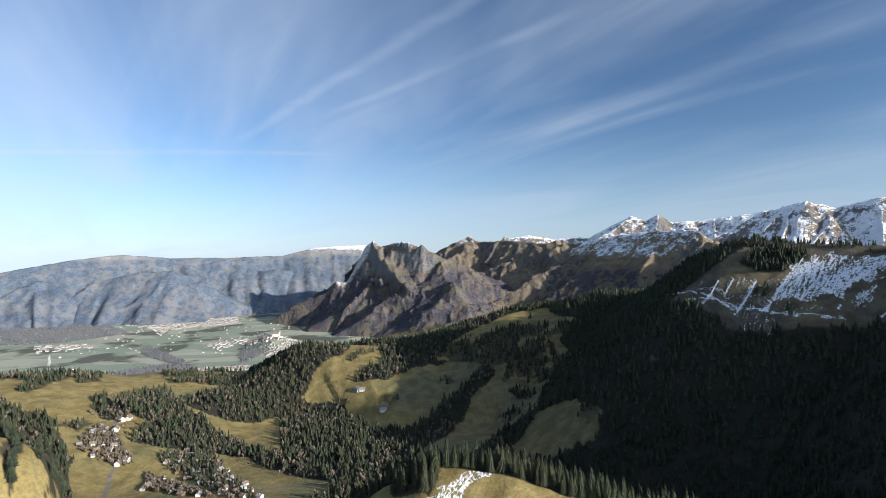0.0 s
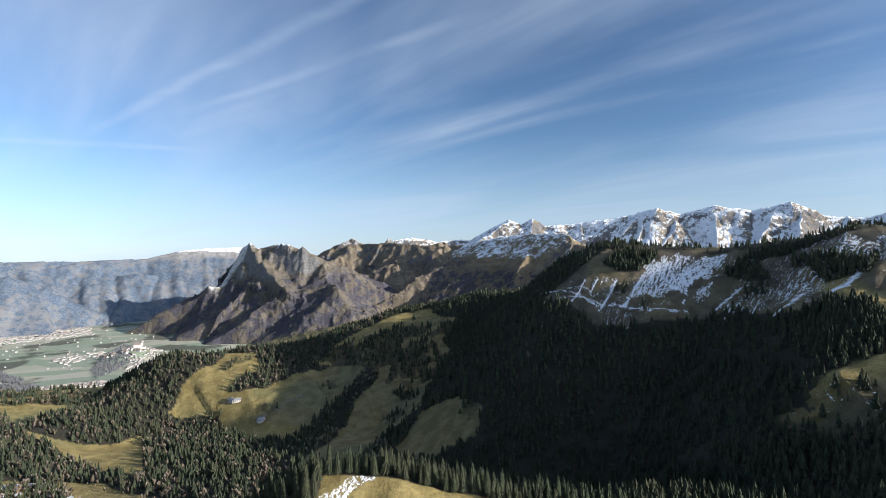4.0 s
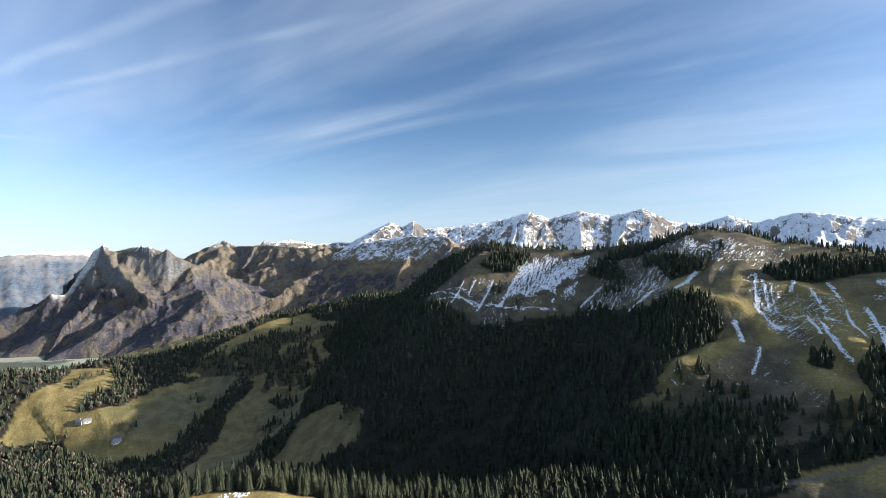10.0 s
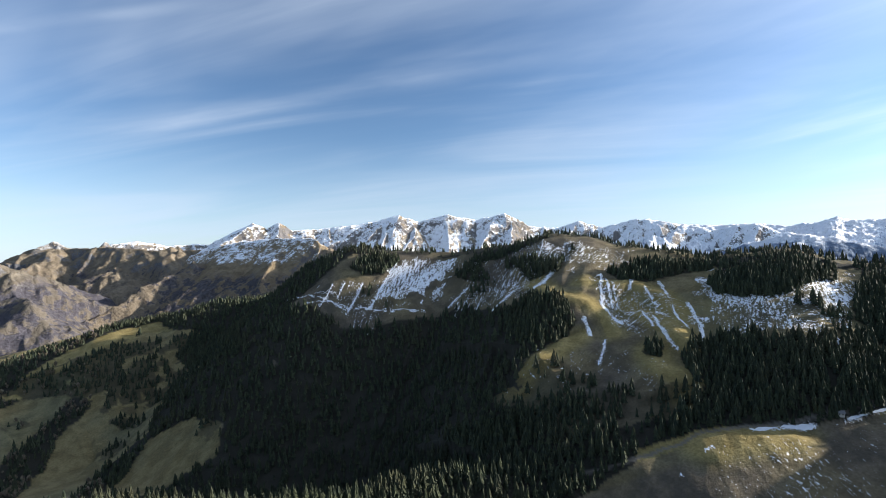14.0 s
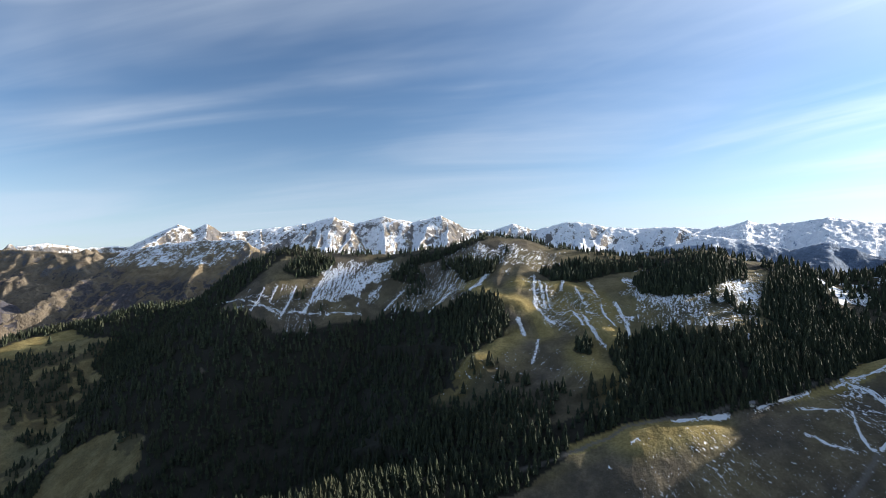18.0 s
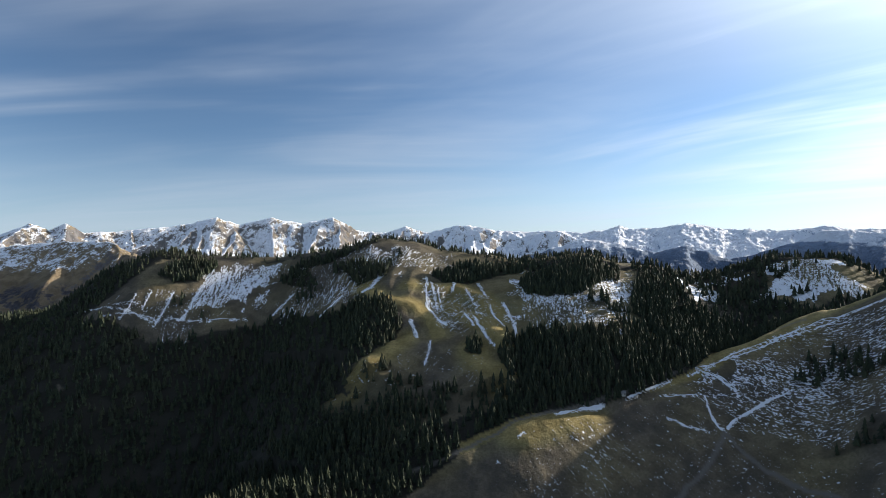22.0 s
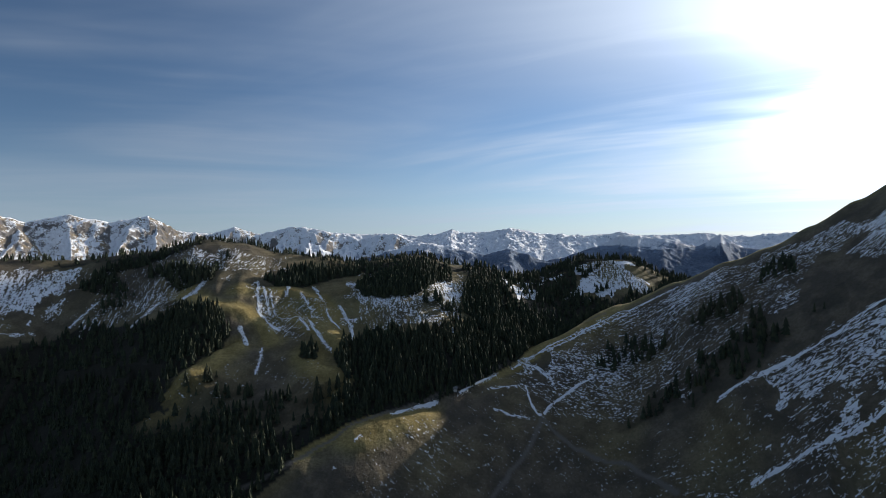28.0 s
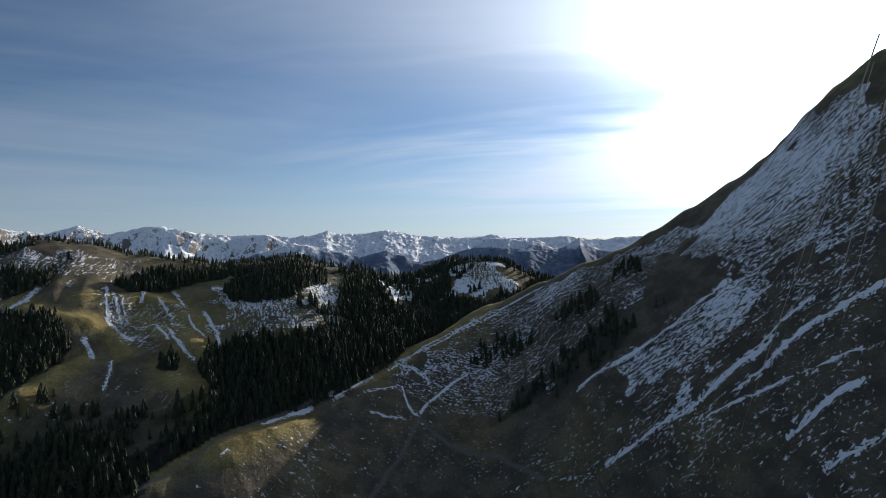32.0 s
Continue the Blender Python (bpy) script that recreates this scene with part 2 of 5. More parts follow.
def mountain_material(name, forest, grass, rock, tree_line, snow_line, snow=1.0, span=60.0, steep_at=0.60, hold_at=0.52, relief=1.0, open_at=0.84, melt=0.12, blur=0.1):
    """Forest below, then grass, rock where steep, snow above its line and off the steepest faces."""
    m, nt, sh = material(name, 0.95)
    geo = node(nt, "ShaderNodeNewGeometry")
    pos, nrm = geo.outputs["Position"], geo.outputs["Normal"]
    z = node(nt, "ShaderNodeSeparateXYZ", None, i0=pos).outputs[2]
    nz = node(nt, "ShaderNodeSeparateXYZ", None, i0=nrm).outputs[2]
    sunny = vmath(nt, "DOT_PRODUCT", nrm, tuple(sun_dir))
    big, mid, fine = tex(nt, pos, 0.005, 5, 0.6), tex(nt, pos, 0.022, 6, 0.62), tex(nt, pos, 0.09, 5, 0.7)
    zz = mth(nt, "ADD", z, mth(nt, "ADD", mth(nt, "MULTIPLY", mth(nt, "SUBTRACT", big, 0.5), 3.0 * span), mth(nt, "MULTIPLY", mth(nt, "SUBTRACT", mid, 0.5), 2.2 * span)))
    col = mixc(nt, ramp(nt, mid, 0.35, 0.65), grass, tuple(c * 0.62 for c in grass))
    wood = mixc(nt, ramp(nt, fine, 0.3, 0.7), forest, tuple(c * 0.5 for c in forest))
    woody = mth(nt, "MULTIPLY", ramp(nt, zz, tree_line + span, tree_line - span), ramp(nt, mth(nt, "ADD", mid, mth(nt, "MULTIPLY", big, 0.6)), open_at, open_at + blur, 1.0, 0.1))
    col = mixc(nt, woody, col, wood)
    steep = mth(nt, "ADD", nz, mth(nt, "MULTIPLY", mth(nt, "SUBTRACT", fine, 0.5), 0.5))
    stone = mixc(nt, ramp(nt, fine, 0.3, 0.7), rock, tuple(c * 0.55 for c in rock))
    col = mixc(nt, mth(nt, "MULTIPLY", ramp(nt, steep, steep_at + 0.06, steep_at - 0.10), ramp(nt, zz, tree_line - span, tree_line + span * 0.5)), col, stone)
    col = mixc(nt, mth(nt, "MULTIPLY", attr(nt, "cliff"), ramp(nt, fine, 0.35, 0.5)), col, (0.56, 0.54, 0.50))
    if snow > 0:
        hold = ramp(nt, mth(nt, "SUBTRACT", mth(nt, "ADD", nz, mth(nt, "ADD", mth(nt, "MULTIPLY", mth(nt, "SUBTRACT", fine, 0.5), 1.1), mth(nt, "MULTIPLY", mth(nt, "SUBTRACT", mid, 0.5), 0.7))), mth(nt, "MULTIPLY", sunny, melt)), hold_at - 0.08, hold_at + 0.08)
        lie = mth(nt, "MULTIPLY", mth(nt, "MULTIPLY", hold, ramp(nt, zz, snow_line - span * 0.3, snow_line + span * 0.3)), snow)
        col = mixc(nt, lie, col, (0.84, 0.86, 0.89))
    colour(nt, sh, col)
    bump(nt, sh, mth(nt, "ADD", mth(nt, "MULTIPLY", mid, 22.0), mth(nt, "MULTIPLY", fine, 7.0)), 0.9 * relief, relief)
    return m


def conifer_material():
    m, nt, sh = material("conifer_needles", 0.8)
    geo = node(nt, "ShaderNodeNewGeometry")
    rnd = geo.outputs["Random Per Island"]
    pos = geo.outputs["Position"]
    stand = tex(nt, pos, 0.012, 3)
    col = mixc(nt, rnd, (0.023, 0.031, 0.021), (0.049, 0.059, 0.032))
    col = mixc(nt, ramp(nt, stand, 0.45, 0.7, 0.0, 0.5), col, (0.058, 0.056, 0.032))
    colour(nt, sh, col)
    bump(nt, sh, tex(nt, pos, 2.2, 3, 0.7), 0.8, 0.5)
    return m


def plain_material(name, a, b, scale=1.0, rough=0.85):
    m, nt, sh = material(name, rough)
    pos = node(nt, "ShaderNodeNewGeometry").outputs["Position"]
    rnd = node(nt, "ShaderNodeObjectInfo").outputs["Random"]
    f = mth(nt, "ADD", mth(nt, "MULTIPLY", rnd, 0.5), mth(nt, "MULTIPLY", tex(nt, pos, scale, 4), 0.5))
    colour(nt, sh, mixc(nt, f, a, b))
    return m


# ---- plan: crest lines (x, y, z), camera-side slopes, heights above the plain ----
NEAR_RIDGE = [(-135, 543, 165, 0.5), (-77, 484, 225, 0.47), (-39, 448, 260, 0.45), (-5, 430, 278, 0.42), (48, 417, 275, 0.44), (93, 405, 264, 0.46), (165, 408, 244, 0.49), (245, 424, 226, 0.52), (334, 412, 224, 0.57), (395, 368, 226, 0.6), (429, 336, 232, 0.6), (474, 298, 249, 0.6), (528, 263, 264, 0.6), (604, 213, 270, 0.55), (640, 181, 278, 0.53), (709, 123, 292, 0.51), (767, 68, 322, 0.51), (850, -25, 363, 0.52), (844, -101, 397, 0.56), (814, -164, 427, 0.61), (795, -209, 446, 0.64), (778, -251, 471, 0.68), (761, -292, 499, 0.72), (737, -342, 534, 0.77), (716, -374, 559, 0.81), (707, -390, 584, 0.83), (691, -415, 615, 0.84), (677, -435, 638, 0.85), (651, -473, 671, 0.86), (602, -542, 705, 0.88), (527, -628, 712, 0.9), (326, -807, 630, 0.9)]
SUNNY_RIDGE = [(-615, 1065, 55, 0.42), (-580, 1119, 82, 0.44), (-565, 1159, 114, 0.46), (-524, 1233, 131, 0.46), (-485, 1303, 124, 0.46), (-424, 1387, 152, 0.44), (-393, 1427, 186, 0.40), (-368, 1454, 202, 0.34), (-286, 1472, 191, 0.33), (-196, 1487, 200, 0.32), (-74, 1518, 200, 0.29), (87, 1548, 242, 0.26), (184, 1539, 275, 0.34), (309, 1519, 292, 0.45), (413, 1442, 325, 0.57), (477, 1369, 332, 0.66), (545, 1290, 350, 0.72), (545, 1213, 388, 0.74), (558, 1119, 436, 0.77), (591, 1044, 460, 0.81), (655, 982, 450, 0.82), (733, 886, 444, 0.82), (792, 778, 458, 0.71), (836, 699, 478, 0.58), (858, 639, 470, 0.51), (881, 572, 450, 0.49), (896, 507, 442, 0.47), (904, 427, 430, 0.48), (926, 378, 436, 0.49), (946, 324, 442, 0.5), (973, 270, 422, 0.5), (1005, 225, 416, 0.5), (1045, 177, 394, 0.5), (1084, 116, 394, 0.5), (1128, 63, 414, 0.5), (1149, 42, 426, 0.5), (1149, -46, 424, 0.5), (1143, -128, 388, 0.5), (1164, -290, 330, 0.5)]
MEADOW_HILLS = [(-1119, 755, 210), (-1025, 1025, 195), (-944, 1166, 188), (-867, 1285, 172), (-776, 1399, 135)]
LEFT_SPUR = [(-541, 145, 410, 0.4), (-426, 298, 380, 0.41), (-346, 346, 352, 0.42), (-302, 354, 332, 0.58), (-278, 347, 314, 0.81), (-261, 342, 290, 1.04), (-249, 338, 250, 1.22), (-241, 334, 185, 1.3)]
FAR_HILLS = [(-3973, 2782, 323), (-3429, 3429, 331), (-3072, 3753, 348), (-2926, 3868, 382), (-2733, 4007, 425), (-2491, 4162, 458), (-2187, 4329, 425), (-1801, 4503, 416), (-1377, 4650, 425), (-1099, 4724, 492), (-717, 4797, 509), (-254, 4843, 467), (169, 4847, 365)]
FAR_CLIFFS = [(-2863, 3664, 92), (-2638, 3768, 177), (-2406, 3850, 276), (-2206, 3899, 325), (-1972, 3956, 334), (-1816, 3986, 266), (-1684, 4065, 127), (-1556, 4276, 84), (-1282, 4470, 206), (-977, 4597, 302), (-491, 4674, 335)]
TWIN_PEAKS = [(-504, 3581, 471), (-471, 3535, 509), (-404, 3494, 475), (-339, 3452, 492), (-294, 3423, 504), (-230, 3367, 497), (-150, 3311, 456), (-80, 3270, 410), (-5, 3227, 393), (36, 3236, 401)]
DARK_RANGE = [(-211, 4836, 324), (32, 4624, 418), (149, 4483, 458), (194, 4426, 520), (223, 4393, 554), (294, 4313, 510), (494, 4080, 514), (709, 3861, 484), (953, 3558, 482), (1116, 3242, 474), (1242, 2926, 478), (1309, 2682, 466), (1373, 2377, 440), (1438, 1978, 407)]
SNOW_RANGE = [(455, 4728, 467), (589, 4663, 548), (735, 4642, 565), (969, 4599, 524), (1219, 4487, 539), (1360, 4394, 619), (1496, 4297, 696), (1582, 4266, 641), (1668, 4180, 698), (1758, 4142, 631), (1973, 4045, 646), (2144, 3900, 664), (2312, 3802, 695), (2454, 3652, 738), (2586, 3560, 681), (2769, 3419, 735), (2944, 3270, 688), (3111, 3111, 735), (3297, 2989, 629), (3477, 2856, 615), (3575, 2733, 662), (3686, 2581, 607), (3820, 2378, 662), (3920, 2209, 639), (4006, 2050, 584), (4085, 1888, 560), (4088, 1627, 596), (4148, 1469, 527), (4230, 1213, 488), (4319, 840, 404)]
FAR_ALPS = [(3973, 2782, 585), (4170, 2476, 670), (4310, 2224, 619), (4417, 2004, 602), (4516, 1770, 611), (4583, 1587, 577), (4657, 1353, 611), (4674, 1296, 636), (4689, 1239, 602), (4735, 1050, 602), (4788, 775, 636), (4823, 507, 577), (4848, 127, 552), (4848, -152, 577), (4841, -288, 543), (4814, -591, 543), (4783, -800, 552), (4754, -959, 518), (4714, -1140, 518), (4655, -1361, 535), (4497, -1817, 501), (4200, -2425, 492)]
BLUE_HILLS = [(3791, 1688, 407), (3874, 1342, 514), (3903, 1082, 478), (3961, 842, 408), (3947, 646, 457), (3973, 467, 352), (4091, 272, 378), (4100, 29, 464), (4149, -109, 530), (4143, -246, 530), (4127, -434, 501), (4104, -613, 443), (4141, -700, 472), (4127, -780, 527), (4116, -837, 479), (4104, -895, 435), (4075, -1016, 413), (3947, -1436, 421), (3708, -1972, 421)]
TWIN_SPUR_A = [(-477, 3511, 510), (-506, 3495, 415), (-581, 3471, 282), (-620, 3421, 170), (-694, 3341, 44), (-728, 3226, -14)]
TWIN_SPUR_B = [(-249, 3366, 511), (-281, 3366, 426), (-289, 3290, 307), (-269, 3172, 196), (-214, 2996, 97), (-180, 2819, 40)]
TWIN_SPUR_C = [(-122, 3267, 471), (-144, 3197, 340), (-126, 3069, 219), (-68, 2893, 136), (-27, 2723, 80)]
TWIN_SPUR_D = [(-408, 3441, 401), (-445, 3339, 226), (-448, 3257, 133), (-478, 3110, 15)]
TWIN_SPUR_E = [(-5, 3209, 393), (-19, 3115, 314), (57, 2892, 251), (95, 2729, 181), (112, 2580, 126)]
DARK_SPUR_A = [(219, 4389, 562), (253, 4230, 417), (155, 4133, 291), (114, 4050, 211), (46, 3961, 145)]
DARK_SPUR_B = [(464, 4166, 526), (475, 3889, 342), (399, 3703, 212), (310, 3549, 113), (239, 3400, 59)]
DARK_SPUR_C = [(643, 3967, 478), (726, 3663, 352), (823, 3362, 307), (884, 3051, 258), (866, 2861, 204)]
DARK_SPUR_D = [(787, 3771, 514), (782, 3536, 374), (805, 3164, 236), (703, 3050, 146), (589, 2980, 92)]
DARK_SPUR_E = [(1017, 3402, 473), (1045, 3095, 348), (1044, 2785, 301), (1021, 2590, 262)]
STREAK_CLIFF = [(876, 3662, 462), (971, 3508, 494), (1033, 3390, 513), (1113, 3234, 529), (1183, 3078, 535), (1243, 2924, 535), (1283, 2801, 533), (1297, 2732, 518), (1308, 2667, 454), (1316, 2610, 378)]
FOOTHILLS = [(-246, 2729, 35), (-75, 2649, 76), (35, 2600, 101), (198, 2592, 141), (363, 2595, 159), (528, 2597, 155), (698, 2608, 171), (901, 2545, 173)]
GOLD_RIB_A = [(680, 612, 390), (654, 539, 380), (661, 494, 372), (653, 453, 349), (628, 426, 328)]
GOLD_RIB_B = [(696, 454, 361), (677, 400, 354), (663, 355, 344), (648, 327, 324)]
GOLD_RIB_C = [(604, 461, 329), (581, 471, 326), (524, 470, 310), (488, 475, 275)]
GOLD_RIB_D = [(616, 365, 316), (591, 344, 312), (584, 302, 302), (566, 287, 282)]
GOLD_RIB_E = [(705, 536, 396), (753, 480, 397), (735, 416, 379), (706, 377, 355)]
CREST_KNOLL = [(516, 250, 259), (538, 235, 264), (557, 221, 267), (578, 204, 266)]
MINOR_SPURS = [GOLD_RIB_A, GOLD_RIB_B, GOLD_RIB_C, GOLD_RIB_D, GOLD_RIB_E, CREST_KNOLL]
CASTLE = (-821, 2626)

EYE_Z = 450.0


def hash2(ix, iy, seed):
    n = (ix.astype(np.int64) * 374761393 + iy.astype(np.int64) * 668265263 + seed * 974634777) & 0x7FFFFFFF
    n = ((n ^ (n >> 13)) * 1274126177) & 0x7FFFFFFF
    return ((n ^ (n >> 16)) & 0xFFFFF) / 1048575.0


def vnoise(x, y, seed=0):
    """Smooth value noise, -1 to 1."""
    fx, fy = np.floor(x), np.floor(y)
    u, v = x - fx, y - fy
    u, v = u * u * u * (u * (u * 6 - 15) + 10), v * v * v * (v * (v * 6 - 15) + 10)
    a, b = hash2(fx, fy, seed), hash2(fx + 1, fy, seed)
    c, d = hash2(fx, fy + 1, seed), hash2(fx + 1, fy + 1, seed)
    return 2 * ((a + (b - a) * u) * (1 - v) + (c + (d - c) * u) * v) - 1


def fbm(x, y, octaves=4, seed=0):
    out, amp, total = 0, 1.0, 0.0
    for k in range(octaves):
        out = out + amp * vnoise(x, y, seed + 17 * k)
        total += amp
        x, y, amp = x * 2.03 + 11.3, y * 2.03 - 7.7, amp * 0.5
    return out / total


def ridged(x, y, octaves=4, seed=0):
    out, amp, total = 0, 1.0, 0.0
    for k in range(octaves):
        out = out + amp * (1 - 2 * np.abs(vnoise(x, y, seed + 31 * k)))
        total += amp
        x, y, amp = x * 2.07 + 5.1, y * 2.07 + 3.9, amp * 0.5
    return out / total


def smooth(a, b, x):
    t = np.clip((x - a) / (b - a), 0, 1)
    return t * t * (3 - 2 * t)


def crest_fields(x, y, crest):
    """For each place: distance to the crest line, its height there, length along it, the side (+1: right of its run) and the slope."""
    best = np.full(x.shape, 1e9)
    z, s, side, slope = np.zeros(x.shape), np.zeros(x.shape), np.ones(x.shape), np.ones(x.shape)
    run = 0.0
    for (ax, ay, az, *a4), (bx, by, bz, *b4) in zip(crest, crest[1:]):
        dx, dy = bx - ax, by - ay
        n = math.hypot(dx, dy)
        t = np.clip(((x - ax) * dx + (y - ay) * dy) / (n * n), 0, 1)
        px, py = ax + t * dx, ay + t * dy
        d = np.hypot(x - px, y - py)
        near = d < best
        best = np.where(near, d, best)
        z = np.where(near, az + t * (bz - az), z)
        s = np.where(near, run + t * n, s)
        if a4:
            slope = np.where(near, a4[0] + t * (b4[0] - a4[0]), slope)
        side = np.where(near, np.where((x - ax) * dy - (y - ay) * dx > 0, 1.0, -1.0), side)
        run += n
    return best, z, s, side, slope


def soft_crest(x, y, crest, d0, blend):
    """Crest height and slope, blended over the stretches that lie about equally near, so that flanks have no seams."""
    total, z, slope = np.full(x.shape, 1e-9), np.zeros(x.shape), np.zeros(x.shape)
    reach = 8 + blend * d0
    for (ax, ay, az, *a4), (bx, by, bz, *b4) in zip(crest, crest[1:]):
        dx, dy = bx - ax, by - ay
        t = np.clip(((x - ax) * dx + (y - ay) * dy) / (dx * dx + dy * dy), 0, 1)
        w = np.exp(np.clip(-(np.hypot(x - ax - t * dx, y - ay - t * dy) - d0) / reach, -40, 0))
        total += w
        z += w * (az + t * (bz - az))
        slope += w * (a4[0] + t * (b4[0] - a4[0]) if a4 else 1.0)
    return z / total, slope / total


def ridge_height(x, y, crest, right, left, top, spur, spur_len, seed):
    """A ridge: crest height less slope times distance, with spurs and gullies that run down its flanks."""
    d, _, s, side, _ = crest_fields(x, y, crest)
    z, own = soft_crest(x, y, crest, d, 0.22 if crest is NEAR_RIDGE else 0.05)
    slope = np.where(side > 0, right * own, np.maximum(left, 0.9 * right * own if len(crest[0]) > 3 else left))
    fall = slope * (np.sqrt(d * d + top * top) - top)
    wob = s + 40 * fbm(s / 300 + 3, d / 160, 2, seed + 5)
    spurs = ridged(wob / spur_len, d / (spur_len * 5) + 7, 3, seed) * spur * smooth(0, 220, d)
    return z - fall + spurs, s, d


def small_spur(x, y, line):
    # a short rounded rib; far from it, it does not count
    pts = np.array(line, float)
    out, s, d = np.full(x.shape, -1e4), np.zeros(x.shape), np.zeros(x.shape)
    near = (x > pts[:, 0].min() - 90) & (x < pts[:, 0].max() + 90) & (y > pts[:, 1].min() - 90) & (y < pts[:, 1].max() + 90)
    if near.any():
        dd, z, ss, _, _ = crest_fields(x[near], y[near], line)
        out[near] = z - 0.62 * (np.sqrt(dd * dd + 64) - 8) + 2 * fbm(ss / 30, dd / 30, 2, 61)
        s[near], d[near] = ss, dd
    return out, s, d


def floor_height(x, y):
    r = np.hypot(x, y)
    return EYE_Z + np.interp(r, [0, 500, 900, 1500, 2350, 2600, 6000], [-285, -300, -338, -395, -446, -450, -450]) + 42 * np.exp(-(((x - CASTLE[0]) / 110) ** 2 + ((y - CASTLE[1]) / 80) ** 2))


def height(x, y, full=False):
    x, y = np.asarray(x, float), np.asarray(y, float)
    base = floor_height(x, y) + 6 * fbm(x / 220, y / 220, 3, 4) * smooth(2500, 1500, np.hypot(x, y))
    layers = [
        ridge_height(x, y, NEAR_RIDGE, 1.0, 0.62, 19, 5, 90, 11),
        ridge_height(x, y, SUNNY_RIDGE, 1.0, 0.45, 40, 16, 170, 23),
        ridge_height(x, y, MEADOW_HILLS, 0.16, 0.22, 60, 8, 260, 37),
        ridge_height(x, y, LEFT_SPUR, 1.0, 0.8, 30, 4, 120, 41),
    ] + [small_spur(x, y, line) for line in MINOR_SPURS]
    # the wooded flank ends at the near ridge, the spur at the village valley
    nd, _, _, nside, _ = crest_fields(x, y, NEAR_RIDGE)
    layers[1] = (layers[1][0] - np.where(nside > 0, 90 * smooth(-10, 90, nd), 0.0), *layers[1][1:])
    turn = np.degrees(np.arctan2(x, y))
    layers[3] = (layers[3][0] - 190 * smooth(-36.5, -31.5, turn), *layers[3][1:])
    h, s, d, which = base, x * 1.0, y * 1.0, np.zeros(x.shape)
    for k, (lh, ls, ld) in enumerate(layers, 1):
        top = lh > h
        blend = 14.0
        h = np.where(np.abs(lh - h) < blend, np.maximum(lh, h) + (blend - np.abs(lh - h)) ** 2 / (4 * blend), np.maximum(lh, h))
        s, d, which = np.where(top, ls, s), np.where(top, ld, d), np.where(top, (k if k < 5 else 1 if k == 4 + len(MINOR_SPURS) else 2), which)
    h = h + 1.6 * fbm(x / 23, y / 23, 3, 51) * smooth(150, 420, np.hypot(x, y)) * (which > 0)
    return (h, s, d, which) if full else h


# ---- the map: woods, meadows, snow and tracks, in metres (x, y) ----
MEADOW_WEST = [(-342, 1279), (-327, 1349), (-260, 1416), (-257, 1481), (-177, 1451), (-154, 1346), (-204, 1324), (-212, 1288), (-163, 1251), (-230, 1246), (-296, 1267)]
MEADOW_CHALETS = [(-230, 1230), (-208, 1264), (-140, 1272), (-97, 1305), (-24, 1352), (-17, 1230), (-59, 1188), (-74, 1165), (-45, 1122), (-82, 1081), (-144, 1101), (-209, 1193)]
MEADOW_CREST = [(12, 1438), (98, 1488), (187, 1503), (281, 1493), (292, 1394), (198, 1365), (110, 1356)]
MEADOW_SHADE_A = [(-45, 900), (57, 1178), (132, 1233), (220, 1172), (174, 1019), (107, 1023), (36, 871)]
MEADOW_SHADE_B = [(59, 878), (167, 997), (229, 951), (252, 877), (228, 840), (161, 858)]
MEADOW_SHADE_C = [(108, 1226), (146, 1355), (242, 1457), (344, 1324), (265, 1194), (182, 1186)]
MEADOW_SHADE_D = [(-133, 1171), (-71, 1299), (40, 1387), (97, 1285), (14, 1203), (-40, 1122)]
PASTURE = [(426, 1018), (505, 1013), (558, 1011), (641, 962), (736, 817), (768, 696), (814, 681), (861, 616), (867, 530), (868, 418), (784, 321), (840, 236), (752, 212), (706, 278), (653, 330), (622, 327), (580, 294), (539, 346), (515, 419), (493, 489), (522, 487), (582, 471), (617, 499), (612, 557), (606, 623), (627, 729), (573, 791), (502, 831), (455, 873), (452, 909)]
PASTURE_EAST = [(797, 390), (867, 362), (939, 230), (748, 191), (694, 254), (709, 314)]
SADDLE = [(959, 169), (1102, 92), (1002, 106), (896, 137), (906, 153)]
KNOLL = [(1052, 65), (1118, 40), (1136, -46), (1137, -129), (1039, -80), (992, -11), (1004, 47)]
VILLAGE_GREEN = [(-267, 371), (-637, 898), (-648, 1020), (-530, 907), (-449, 936), (-272, 743), (-169, 702)]
VALLEY_MEADOW = [(-412, 952), (-335, 916), (-248, 818), (-166, 774), (-162, 702), (-272, 743)]
CHAPEL_MEADOW = [(-633, 997), (-619, 1072), (-570, 1037), (-555, 951)]
HILL_MEADOW_A = [(-852, 1241), (-725, 1128), (-683, 1025), (-761, 1001), (-825, 1002)]
HILL_MEADOW_B = [(-754, 1169), (-1211, 2082), (-1077, 2083), (-673, 1295), (-685, 1115)]
HILL_MEADOW_C = [(-748, 1011), (-691, 1063), (-639, 1006), (-695, 967)]
SPUR_MEADOW = [(-272, 339), (-290, 371), (-665, 924), (-635, 899), (-516, 817), (-473, 760)]
COPSE_WEST_BROW = [(533, 978), (546, 946), (581, 920), (622, 931), (632, 956), (600, 981), (574, 992)]
COPSE_BROW = [(670, 809), (672, 754), (684, 720), (712, 780), (731, 751), (762, 719), (785, 748), (744, 780), (725, 803), (700, 809)]
COPSE_HOLLOW = [(709, 711), (687, 631), (719, 590), (747, 605), (736, 675), (729, 731)]
COPSE_TOP = [(765, 534), (753, 479), (790, 446), (819, 429), (834, 390), (857, 405), (853, 447), (831, 497), (792, 521)]
